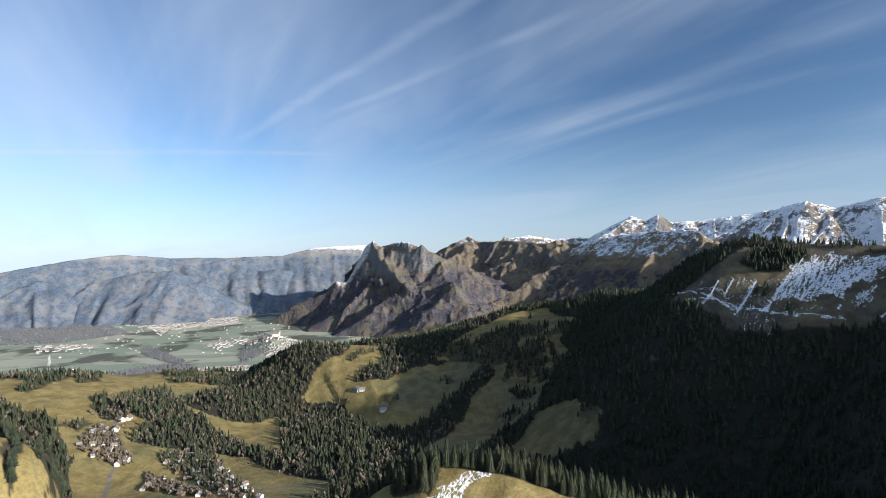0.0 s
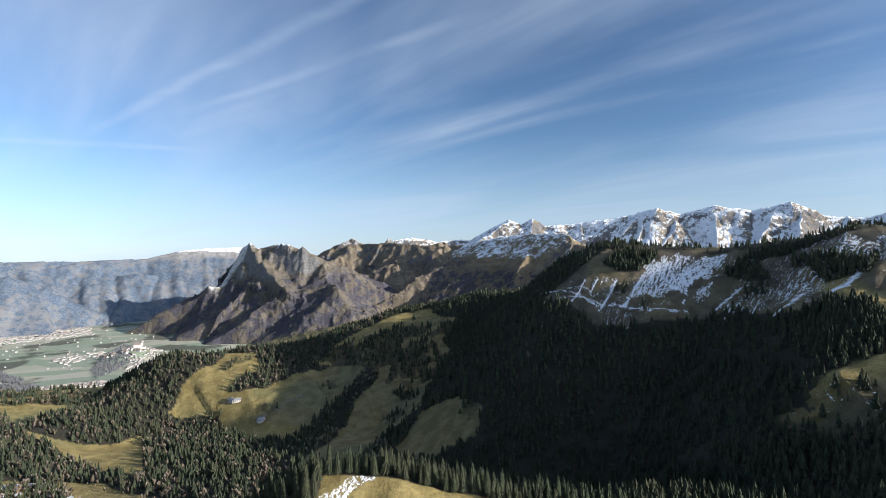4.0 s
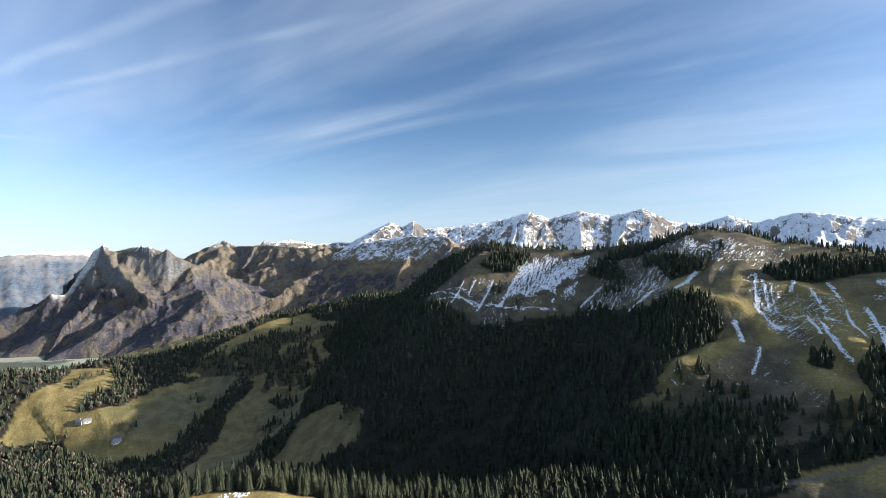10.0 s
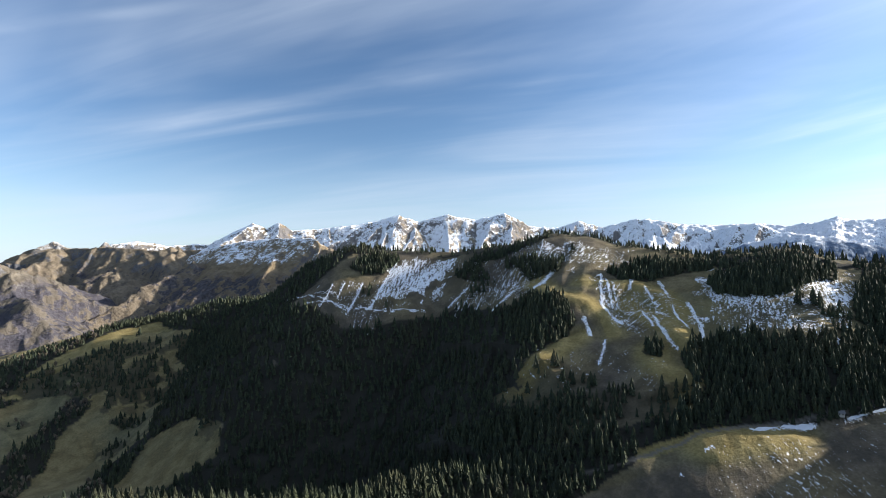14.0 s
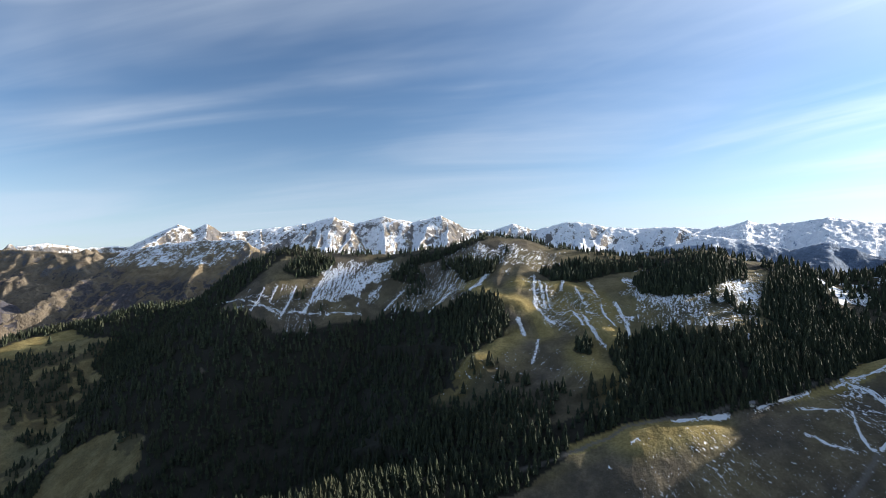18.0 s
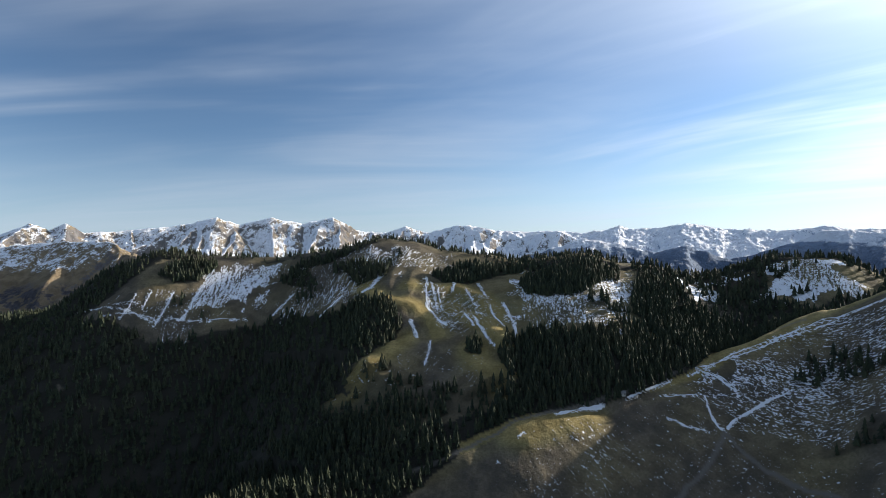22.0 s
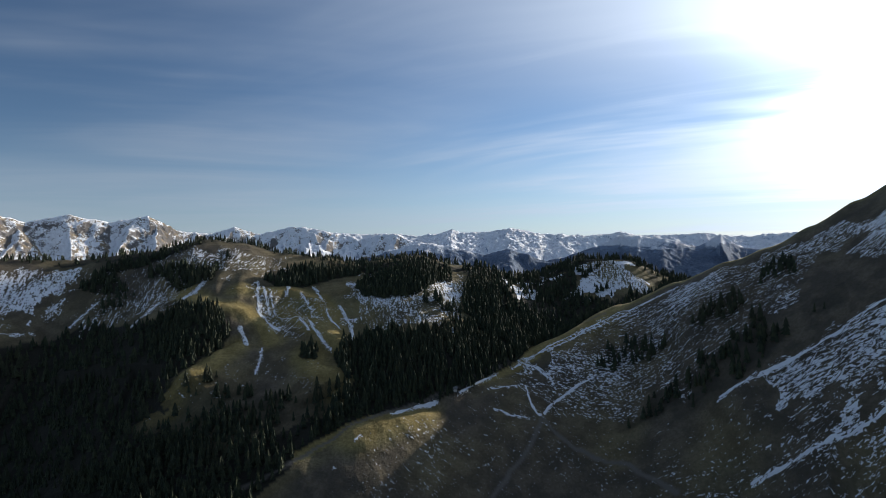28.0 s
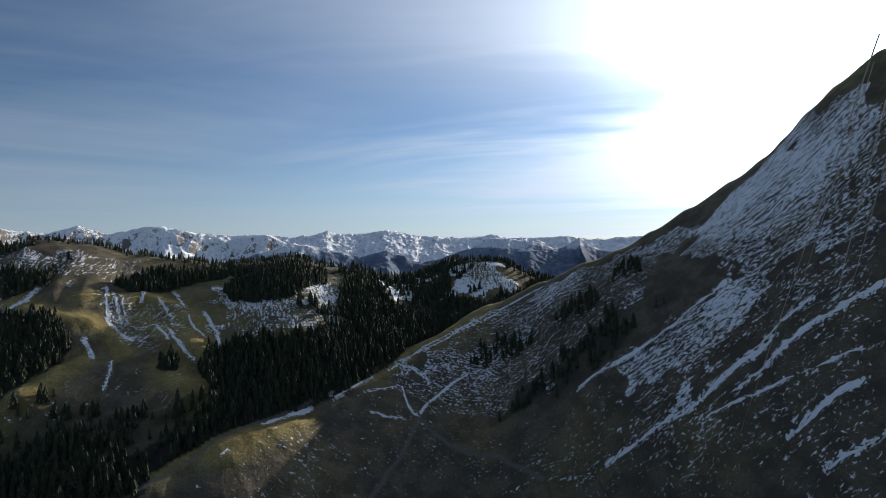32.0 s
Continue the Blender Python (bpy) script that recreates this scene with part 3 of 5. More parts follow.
COPSE_EAST = [(798, 383), (767, 359), (770, 312), (798, 276), (837, 264), (874, 243), (918, 259), (907, 286), (887, 315), (869, 350), (832, 364)]
COPSE_GOLD = [(571, 576), (539, 509), (591, 471), (620, 485), (643, 523), (644, 585), (619, 603)]
COPSE_SMALL = [(611, 377), (603, 347), (632, 361), (630, 379)]
COPSE_MIDDLE = [(815, 209), (851, 161), (923, 159), (951, 186), (935, 210), (885, 222)]
COPSE_SADDLE = [(881, 229), (954, 168), (1067, 113), (1116, 61), (988, 45), (922, 98), (803, 191)]
COPSE_KNOLL = [(1090, 59), (1119, -56), (1105, 8), (1058, 39)]
COPSE_SLOPE_A = [(622, -17), (621, -79), (587, -142), (598, -168), (646, -158), (643, -126), (650, -64)]
COPSE_SLOPE_B = [(702, -98), (676, -127), (677, -153), (715, -148), (720, -115)]
COPSE_SLOPE_C = [(603, -192), (594, -221), (619, -225), (623, -204)]
COPSE_SLOPE_D = [(720, 15), (711, -43), (705, -77), (746, -60), (758, -8)]
COPSE_PASTURE_FOOT = [(484, 471), (457, 418), (471, 349), (537, 281), (563, 301), (533, 377), (554, 445), (524, 477)]
COPSE_SLOPE_E = [(703, -179), (682, -211), (730, -207), (745, -183)]
THIN_COPSES = [COPSE_PASTURE_FOOT, COPSE_SLOPE_A, COPSE_SLOPE_B, COPSE_SLOPE_C, COPSE_SLOPE_D, COPSE_SLOPE_E]
COPSE_FORE_WEST = [(-45, 421), (-74, 783), (-40, 852), (-5, 836), (-10, 414), (-11, 398)]
COPSE_SPUR = [(-264, 352), (-625, 858), (-632, 894), (-606, 870), (-277, 389)]
COPSE_SPUR_WEST = [(-276, 335), (-845, 1028), (-739, 972), (-665, 939), (-289, 370), (-278, 343)]
VALLEY_WOOD = [(-737, 1106), (-698, 1189), (-666, 1309), (-556, 1162), (-440, 1055), (-305, 944), (-185, 821), (-241, 795), (-382, 940), (-478, 936), (-540, 941), (-620, 1008), (-673, 1026)]
MEADOW_RIDGE = [(-32, 1384), (26, 1434), (115, 1431), (202, 1412), (297, 1358), (379, 1279), (304, 1111), (256, 1119), (195, 1062), (138, 1150), (123, 1234), (50, 1331)]
COPSE_KNOB = [(276, 1297), (319, 1326), (364, 1327), (370, 1141), (326, 1025), (294, 1077)]
OPEN = [MEADOW_RIDGE, MEADOW_WEST, MEADOW_CHALETS, MEADOW_CREST, MEADOW_SHADE_A, MEADOW_SHADE_B, MEADOW_SHADE_C, MEADOW_SHADE_D, PASTURE, PASTURE_EAST, SADDLE, KNOLL, VILLAGE_GREEN, VALLEY_MEADOW, CHAPEL_MEADOW, HILL_MEADOW_A, HILL_MEADOW_B, HILL_MEADOW_C, SPUR_MEADOW]
COPSES = [COPSE_KNOB, COPSE_WEST_BROW, COPSE_BROW, COPSE_HOLLOW, COPSE_TOP, COPSE_EAST, COPSE_GOLD, COPSE_SMALL, COPSE_MIDDLE, COPSE_SADDLE, COPSE_KNOLL, COPSE_FORE_WEST, COPSE_SPUR, COPSE_SPUR_WEST]
SNOW_BOWL = ([(561, 909), (561, 871), (595, 836), (627, 817), (658, 803), (711, 839), (676, 878), (647, 907), (611, 924)], 0.72)
SNOW_PASTURE = ([(432, 998), (448, 939), (474, 845), (530, 824), (569, 827), (561, 871), (578, 915), (525, 930), (476, 996)], 0.36)
SNOW_TOP = ([(702, 848), (777, 704), (860, 526), (775, 523), (699, 610), (618, 609), (646, 751)], 0.47)
SNOW_GULLIES = ([(735, 532), (664, 471), (651, 430), (627, 347), (672, 328), (743, 381), (750, 423), (746, 458)], 0.40)
SNOW_NECK = ([(617, 770), (615, 713), (605, 631), (662, 620), (679, 656), (687, 754), (654, 765)], 0.52)
SNOW_FAR_EAST = ([(825, 422), (871, 244), (739, 208), (704, 277), (697, 337)], 0.56)
SNOW_GOLD_FOOT = ([(482, 478), (547, 500), (581, 403), (595, 333), (544, 336)], 0.28)
SNOW_EAST = ([(750, 304), (721, 254), (718, 221), (790, 196), (832, 209), (924, 236), (916, 254), (796, 263), (777, 285)], 0.62)
SNOW_SADDLE = ([(959, 169), (1102, 92), (1002, 106), (896, 137)], 0.9)
SNOW_KNOLL = ([(1043, 64), (1118, 40), (1136, -46), (1039, -80), (992, 47)], 0.78)
SNOW_SLOPE_LOW = ([(448, 236), (558, 210), (622, 176), (711, 100), (670, 74), (598, 43), (524, -60)], 0.29)
SNOW_SLOPE_MID = ([(711, 100), (782, 15), (813, -99), (759, -191), (685, -211), (629, -172), (645, -77), (631, -4), (640, 58)], 0.47)
SNOW_SLOPE_UP = ([(593, -104), (575, -156), (570, -186), (561, -223), (553, -269), (541, -277), (518, -269), (508, -233), (499, -198), (534, -163)], 0.64)
SNOW_SLOPE_RIM = ([(701, 110), (767, 39), (828, -43), (806, -113), (758, -215), (693, -309), (660, -339), (630, -318), (678, -247), (655, -185), (693, -103), (710, -7)], 0.50)
SNOW_SLOPE_FOOT = ([(625, 60), (620, -10), (600, -80), (540, -150), (500, -100), (540, 0), (560, 120)], 0.26)
BARE_SLOPE = [(499, -198), (485, -251), (478, -271), (454, -257), (472, -207), (491, -185)]
SNOW_SLOPE_EAST = ([(502, -77), (522, -162), (522, -240), (481, -348), (358, -255)], 0.37)
SNOW_PEAK = ([(679, -383), (597, -435), (481, -348), (552, -255), (706, -257)], 0.62)
SNOW_FORE = ([(-9, 403), (-5, 416), (21, 411), (22, 394), (-7, 397)], 0.56)
SNOW_KNOLL_FRONT = ([(494, 268), (511, 256), (517, 234), (505, 225), (496, 239), (491, 252)], 0.85)
SNOWFIELDS = [SNOW_KNOLL_FRONT, SNOW_NECK, SNOW_SLOPE_RIM, SNOW_SLOPE_FOOT, SNOW_BOWL, SNOW_PASTURE, SNOW_TOP, SNOW_GULLIES, SNOW_FAR_EAST, SNOW_GOLD_FOOT, SNOW_EAST, SNOW_SADDLE, SNOW_KNOLL, SNOW_SLOPE_LOW, SNOW_SLOPE_MID, SNOW_SLOPE_UP, SNOW_SLOPE_EAST, SNOW_PEAK, SNOW_FORE]
SNOW_CREST_PATH = ([(559, 229), (587, 207), (607, 189)], 2.1)
SNOW_RIM_PATH = ([(707, 118), (734, 88), (769, 53), (824, -24), (816, -100)], 1.4)
SNOW_LOOP = ([(720, 105), (711, 82), (699, 66), (687, 62)], 1.1)
SNOW_FORK_A = ([(681, 96), (653, 87), (639, 78), (635, 71)], 1.5)
SNOW_FORK_B = ([(637, 71), (659, 63), (682, 41), (708, 14)], 1.8)
SNOW_FORK_C = ([(628, 128), (626, 106), (631, 80)], 1.4)
SNOW_FORK_D = ([(655, 140), (668, 116), (682, 96)], 1.1)
SNOW_GULLY_A = ([(510, -117), (497, -153), (487, -189), (484, -217), (477, -253)], 2.2)
SNOW_GULLY_B = ([(469, -215), (465, -241), (464, -272), (454, -297), (448, -323)], 2.6)
SNOW_GULLY_C = ([(490, -200), (485, -223), (482, -260), (477, -285)], 1.5)
SNOW_GULLY_D = ([(474, -189), (461, -211), (444, -247), (427, -279), (418, -301)], 0.9)
SNOW_GULLY_E = ([(417, -231), (414, -254), (409, -279)], 2.1)
SNOW_GULLY_F = ([(388, -237), (382, -256), (380, -272)], 1.7)
SNOW_GULLY_G = ([(593, -106), (579, -145), (566, -193), (562, -254)], 1.7)
SNOW_TRAVERSE = ([(433, 1056), (478, 912), (539, 840), (589, 798)], 1.1)
SNOW_DIAGONAL = ([(513, 872), (543, 887), (592, 913), (628, 941)], 1.6)
SNOW_GULLY_H = ([(657, 598), (683, 597), (716, 606)], 5.7)
SNOW_GULLY_I = ([(752, 533), (706, 502), (677, 479)], 2.3)
SNOW_GULLY_J = ([(749, 521), (704, 485), (682, 466)], 2.3)
SNOW_GULLY_JJ = ([(729, 494), (707, 478), (687, 460)], 1.6)
SNOW_GULLY_O = ([(678, 485), (667, 461), (652, 431)], 2.7)
SNOW_GULLY_K = ([(633, 477), (626, 467), (613, 453)], 3.0)
SNOW_GULLY_L = ([(612, 430), (591, 418), (569, 409)], 2.3)
SNOW_GULLY_M = ([(739, 382), (713, 359), (691, 339), (670, 326)], 2.4)
SNOW_GULLY_N = ([(682, 402), (649, 369), (633, 342)], 2.3)
SNOW_GULLY_P = ([(760, 480), (730, 466)], 2.4)
SNOW_GULLY_Q = ([(742, 450), (725, 431), (712, 413)], 1.9)
SNOW_GULLY_R = ([(777, 446), (759, 430), (738, 410)], 2.2)
SNOW_GULLY_S = ([(687, 422), (670, 402), (656, 386)], 1.8)
SNOW_GULLY_T = ([(720, 395), (703, 382), (691, 370), (681, 352)], 1.6)
SNOW_GULLY_U = ([(654, 634), (622, 629), (605, 637)], 3.0)
SNOW_GULLY_V = ([(660, 757), (637, 759), (616, 763)], 3.0)
SNOW_GULLY_W = ([(582, 912), (550, 891), (515, 870)], 2.7)
SNOW_GULLY_X = ([(537, 929), (509, 908), (478, 890)], 2.3)
SNOW_GULLY_Y = ([(493, 969), (469, 953), (452, 946)], 1.9)
SNOW_GULLY_Z = ([(511, 955), (493, 942), (481, 930)], 1.8)
SNOW_TRAVERSE_WEST = ([(440, 982), (493, 897), (548, 831)], 1.0)
SNOW_STRIP_A = ([(628, 171), (651, 156), (687, 133)], 1.3)
SNOW_STRIP_B = ([(724, 109), (747, 65), (784, 27), (818, -36)], 1.3)
SNOW_STRIP_C = ([(720, 109), (709, 84), (693, 62)], 1.1)
SNOW_LINES = [SNOW_CREST_PATH, SNOW_RIM_PATH, SNOW_LOOP, SNOW_FORK_A, SNOW_FORK_B, SNOW_FORK_C, SNOW_FORK_D, SNOW_GULLY_A, SNOW_GULLY_B, SNOW_GULLY_C, SNOW_GULLY_D, SNOW_GULLY_E, SNOW_GULLY_F, SNOW_GULLY_G, SNOW_TRAVERSE, SNOW_DIAGONAL, SNOW_GULLY_H, SNOW_GULLY_I, SNOW_GULLY_J, SNOW_GULLY_JJ, SNOW_GULLY_O, SNOW_GULLY_K, SNOW_GULLY_L, SNOW_GULLY_M, SNOW_GULLY_N, SNOW_GULLY_P, SNOW_GULLY_Q, SNOW_GULLY_R, SNOW_GULLY_S, SNOW_GULLY_T, SNOW_GULLY_U, SNOW_GULLY_V, SNOW_GULLY_W, SNOW_GULLY_X, SNOW_GULLY_Y, SNOW_GULLY_Z, SNOW_TRAVERSE_WEST, SNOW_STRIP_A, SNOW_STRIP_B, SNOW_STRIP_C]
TRACK_EAST = ([(634, 71), (611, 44), (584, -14), (529, -61)], 2.2)
TRACK_SOUTH = ([(634, 71), (583, 84), (548, 97), (522, 109)], 2.2)
TRACK_CREST = ([(421, 332), (463, 293), (524, 260), (578, 220), (632, 176), (702, 132), (815, 88), (828, -2)], 1.8)
VILLAGE_STREET = ([(-483, 765), (-519, 836), (-537, 896), (-589, 958), (-620, 1018)], 3.0)
MEADOW_LANE = ([(-148, 1181), (-102, 1194), (-85, 1220), (-42, 1232)], 2.0)
VALLEY_LANE = ([(-274, 748), (-230, 758), (-169, 770)], 2.5)
TRACKS = [TRACK_EAST, TRACK_SOUTH, TRACK_CREST, VILLAGE_STREET, MEADOW_LANE, VALLEY_LANE]


def inside(x, y, poly, wobble=7.0):
    """1 inside an outline on the map, with an uneven edge."""
    px, py = np.array(poly, float).T
    out = np.zeros(x.shape, bool)
    m = 45.0
    near = (x > px.min() - m) & (x < px.max() + m) & (y > py.min() - m) & (y < py.max() + m)
    if near.any():
        qx, qy = x[near], y[near]
        qx, qy = qx + wobble * fbm(qx / 26, qy / 26, 2, 91), qy + wobble * fbm(qx / 26 + 9, qy / 26, 2, 92)
        hit = np.zeros(qx.shape, bool)
        for ax, ay, bx, by in zip(px, py, np.roll(px, 1), np.roll(py, 1)):
            if ay != by:
                hit ^= ((ay > qy) != (by > qy)) & (qx < (bx - ax) * (qy - ay) / (by - ay) + ax)
        out[near] = hit
    return out


def beside(x, y, line, width):
    """1 on a line of the map, fading over its width."""
    pts = np.array(line, float)
    out = np.zeros(x.shape)
    m = width * 2 + 6
    near = (x > pts[:, 0].min() - m) & (x < pts[:, 0].max() + m) & (y > pts[:, 1].min() - m) & (y < pts[:, 1].max() + m)
    if near.any():
        qx, qy = x[near], y[near]
        qx, qy = qx + 3 * fbm(qx / 18, qy / 18, 2, 95), qy + 3 * fbm(qx / 18 + 5, qy / 18, 2, 96)
        d = crest_fields(qx, qy, [(a, b, 0) for a, b in line])[0]
        out[near] = smooth(width * 1.5, width * 0.5, d)
    return out


def cover_maps(x, y, z, s, d, w):
    """Shares of heath (and shade on four meadows), snow, wood, snow in lines, bare track and dry grass with golden
    sunlight painted in, at each place.
    """
    r = np.hypot(x, y)
    turn = np.degrees(np.arctan2(x, y))
    ragged = turn + 5 * fbm(x / 45, y / 45, 3, 34)
    side = crest_fields(x, y, NEAR_RIDGE)[3]
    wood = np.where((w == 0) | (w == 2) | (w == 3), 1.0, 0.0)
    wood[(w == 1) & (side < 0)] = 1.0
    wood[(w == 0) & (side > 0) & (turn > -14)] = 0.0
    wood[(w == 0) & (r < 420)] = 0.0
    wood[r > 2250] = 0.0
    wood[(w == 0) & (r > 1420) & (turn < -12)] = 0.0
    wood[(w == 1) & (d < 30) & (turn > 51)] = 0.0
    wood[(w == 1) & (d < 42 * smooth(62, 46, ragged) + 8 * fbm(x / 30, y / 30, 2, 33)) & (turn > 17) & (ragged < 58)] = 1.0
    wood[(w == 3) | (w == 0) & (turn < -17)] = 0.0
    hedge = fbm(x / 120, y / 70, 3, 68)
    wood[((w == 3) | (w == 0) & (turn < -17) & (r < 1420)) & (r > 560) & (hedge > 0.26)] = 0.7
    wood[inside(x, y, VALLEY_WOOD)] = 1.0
    lone_patch = fbm(x / 38, y / 38, 3, 69)
    for poly in OPEN:
        wood[inside(x, y, poly)] = 0.0
    wood[inside(x, y, MEADOW_RIDGE) & (lone_patch > -0.22)] = 0.7
    wood[(w == 2) & (d < 30) & (turn > 33) & (turn < 80)] *= 0.5
    lone = fbm(x / 60, y / 60, 3, 66)
    wood[(wood == 0) & (w == 2) & (lone > 0.5)] = 0.5
    for poly in COPSES:
        wood[inside(x, y, poly)] = 0.9
    for poly in THIN_COPSES:
        wood[inside(x, y, poly, 12.0)] = 0.36
    wood[(w == 2) & (lone > 0.72)] = 0.0
    wood[(turn > 75) & (w == 1) & (side < 0) & (z > 410)] = 0.0
    heath = np.where((side > 0) & (turn > 20) & (r < 900), smooth(14, 34, crest_fields(x, y, NEAR_RIDGE)[0]), 0.0)
    heath = np.maximum(heath, np.where((w == 2) & (turn > 16), smooth(10, 30, turn) * smooth(75, 35, turn) * 0.5 + 0.5, 0.0))
    heath = np.where((side > 0) & (turn > 50), np.maximum(heath, 0.75 * (crest_fields(x, y, NEAR_RIDGE)[0] > 14)), heath)
    # golden sunlight on crest, knoll and ribs, put in as paler dry grass
    sun_gold = np.where(turn > 45, beside(x, y, [p[:2] for p in NEAR_RIDGE[9:19]], 6.0), 0.0)
    heath = heath * (1 - sun_gold)
    for line in MINOR_SPURS:
        near_rib = beside(x, y, [p[:2] for p in line], 26.0 if line is CREST_KNOLL else 20.0)
        heath, sun_gold = heath * (1 - near_rib), np.maximum(sun_gold, near_rib)
    heath = np.clip(heath + 0.5 * fbm(x / 90, y / 90, 3, 77) * (heath > 0), 0, 1)
    # shade on these meadows is put into the colour, as part heath brown
    for poly in (MEADOW_SHADE_A, MEADOW_SHADE_B, MEADOW_SHADE_C, MEADOW_SHADE_D):
        heath = np.maximum(heath, inside(x, y, poly) * 0.35)
    snow = np.zeros(x.shape)
    for poly, share in SNOWFIELDS:
        snow = np.maximum(snow, inside(x, y, poly, 34.0) * share)
    snow = snow * np.clip(1 + 0.55 * fbm(x / 60, y / 60, 3, 88), 0.2, 1.5)
    snow = np.where(inside(x, y, BARE_SLOPE, 10.0), 0.0, snow)
    track, road = np.zeros(x.shape), np.zeros(x.shape)
    for line, width in SNOW_LINES:
        track = np.maximum(track, beside(x, y, line, width))
    for line, width in TRACKS:
        road = np.maximum(road, beside(x, y, line, width))
    return heath, snow, wood, track, road, sun_gold

# ---- helpers for meshes ----
def mesh_from(name, verts, faces, mats, smooth_faces=False):
    """A mesh from numpy arrays: verts (n, 3); faces (m, 3) or (m, 4)."""
    me = bpy.data.meshes.new(name)
    k = faces.shape[1]
    me.vertices.add(len(verts))
    me.vertices.foreach_set("co", np.ascontiguousarray(verts, np.float32).ravel())
    me.loops.add(faces.size)
    me.loops.foreach_set("vertex_index", np.ascontiguousarray(faces, np.int32).ravel())
    me.polygons.add(len(faces))
    me.polygons.foreach_set("loop_start", np.arange(0, faces.size, k, dtype=np.int32))
    me.polygons.foreach_set("use_smooth", np.full(len(faces), smooth_faces, dtype=bool))
    me.update(calc_edges=True)
    for mt in mats:
        me.materials.append(mt)
    return me


def grid_faces(nu, nv):
    i = np.arange(nu * nv).reshape(nu, nv)
    return np.stack([i[:-1, :-1], i[1:, :-1], i[1:, 1:], i[:-1, 1:]], -1).reshape(-1, 4)


def set_attr(me, name, values, kind="FLOAT"):
    a = me.attributes.new(name, kind, "POINT")
    a.data.foreach_set("vector" if kind == "FLOAT_VECTOR" else "value", np.ascontiguousarray(values, np.float32).ravel())


GROUND = ground_material()
NEEDLES = conifer_material()
BARK = plain_material("bark", (0.05, 0.035, 0.025), (0.10, 0.075, 0.055))

# ---- the ground: one sheet from below the camera to the horizon ----
az = np.concatenate([np.arange(-180, -52, 4.0), np.arange(-52, 136, 0.17), np.arange(136, 180.1, 4.0)])
rad = np.concatenate([[0.02, 30, 70, 110, 150], np.geomspace(180, 1700, 430), np.geomspace(1715, 4950, 90)])
A, R = np.meshgrid(np.radians(az), rad, indexing="ij")
gx, gy = R * np.sin(A), R * np.cos(A)
gz, gs, gd, gw = height(gx, gy, True)
hazed_field = smooth(1750, 2300, R) * smooth(70, 20, gz)
heath, snow, wood, track, road, sun_gold = cover_maps(gx, gy, gz, gs, gd, gw)
# on the big slope the snow lies along the fall line, which runs to the north-west
near_slope = (gw == 1) & (np.degrees(A) > 55)
fall = np.array([SNOW_GULLY_A[0][-1][k] - SNOW_GULLY_A[0][0][k] for k in range(2)], float)
fall /= np.hypot(*fall)
gs = np.where(near_slope, gx * fall[1] - gy * fall[0], gs)
gd = np.where(near_slope, gx * fall[0] + gy * fall[1], gd)
me = mesh_from("ground", np.stack([gx, gy, gz], -1).reshape(-1, 3), grid_faces(*gx.shape)[:, ::-1], [GROUND], True)
for key, value in (("heath", heath), ("snow", snow), ("wood", wood), ("track", track), ("hazed_field", hazed_field), ("road", road), ("sun_gold", sun_gold)):
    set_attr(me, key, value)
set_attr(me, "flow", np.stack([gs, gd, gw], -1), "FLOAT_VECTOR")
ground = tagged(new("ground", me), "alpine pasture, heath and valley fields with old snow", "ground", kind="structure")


# ---- old snow left in ruts and gullies ----
def snow_material():
    m, nt, sh = material("old_snow", 0.7)
    pos = node(nt, "ShaderNodeNewGeometry").outputs["Position"]
    colour(nt, sh, mixc(nt, tex(nt, pos, 0.4, 4), (0.66, 0.69, 0.74), (0.86, 0.88, 0.90)))
    bump(nt, sh, tex(nt, pos, 0.9, 3), 0.5, 0.5)
    return m


def snow_strips(lines):
    """Uneven strips along lines of the map, broken here and there."""
    rng = np.random.RandomState(31)
    verts, faces = [], []
    for k, (line, width) in enumerate(lines):
        p = np.array(line, float)
        run = np.concatenate([[0], np.cumsum(np.hypot(*np.diff(p, axis=0).T))])
        u = np.arange(0, run[-1], 1.6)
        x, y = np.interp(u, run, p[:, 0]), np.interp(u, run, p[:, 1])
        tx, ty = np.gradient(x), np.gradient(y)
        n = np.hypot(tx, ty)
        wander = 1.6 * fbm(u / 13, u * 0 + k, 3, 97)
        x, y = x - ty / n * wander, y + tx / n * wander
        half = width * (0.8 if p[0, 1] < 300 else 0.42) * np.clip(0.75 + 1.1 * fbm(u / 9, u * 0 + 3 * k, 3, 98), 0.0, 1.7) * smooth(0, 5, u) * smooth(0, 5, run[-1] - u)
        cols = []
        for e in (-1.0, -0.4, 0.4, 1.0):
            ragged = half * e * (1 + 0.35 * fbm(u / 2.6, u * 0 + e + k, 2, 99))
            cx, cy = x - ty / n * ragged, y + tx / n * ragged
            cols.append(np.stack([cx, cy, height(cx, cy) + (0.45 if abs(e) < 0.5 else 0.22)], -1))
        n0 = sum(len(v) for v in verts)
        verts.append(np.stack(cols, 1).reshape(-1, 3))
        for i in np.nonzero((half[:-1] > 0.25) & (half[1:] > 0.25))[0]:
            for j in range(3):
                a = n0 + i * 4 + j
                faces.append((a, a + 1, a + 5, a + 4))
    me = mesh_from("old_snow", np.concatenate(verts), np.array(faces), [snow_material()], True)
    return tagged(new("old_snow", me), "strips of old snow left in ruts and gullies", "snow", kind="stuff")


snow_strips(SNOW_LINES)


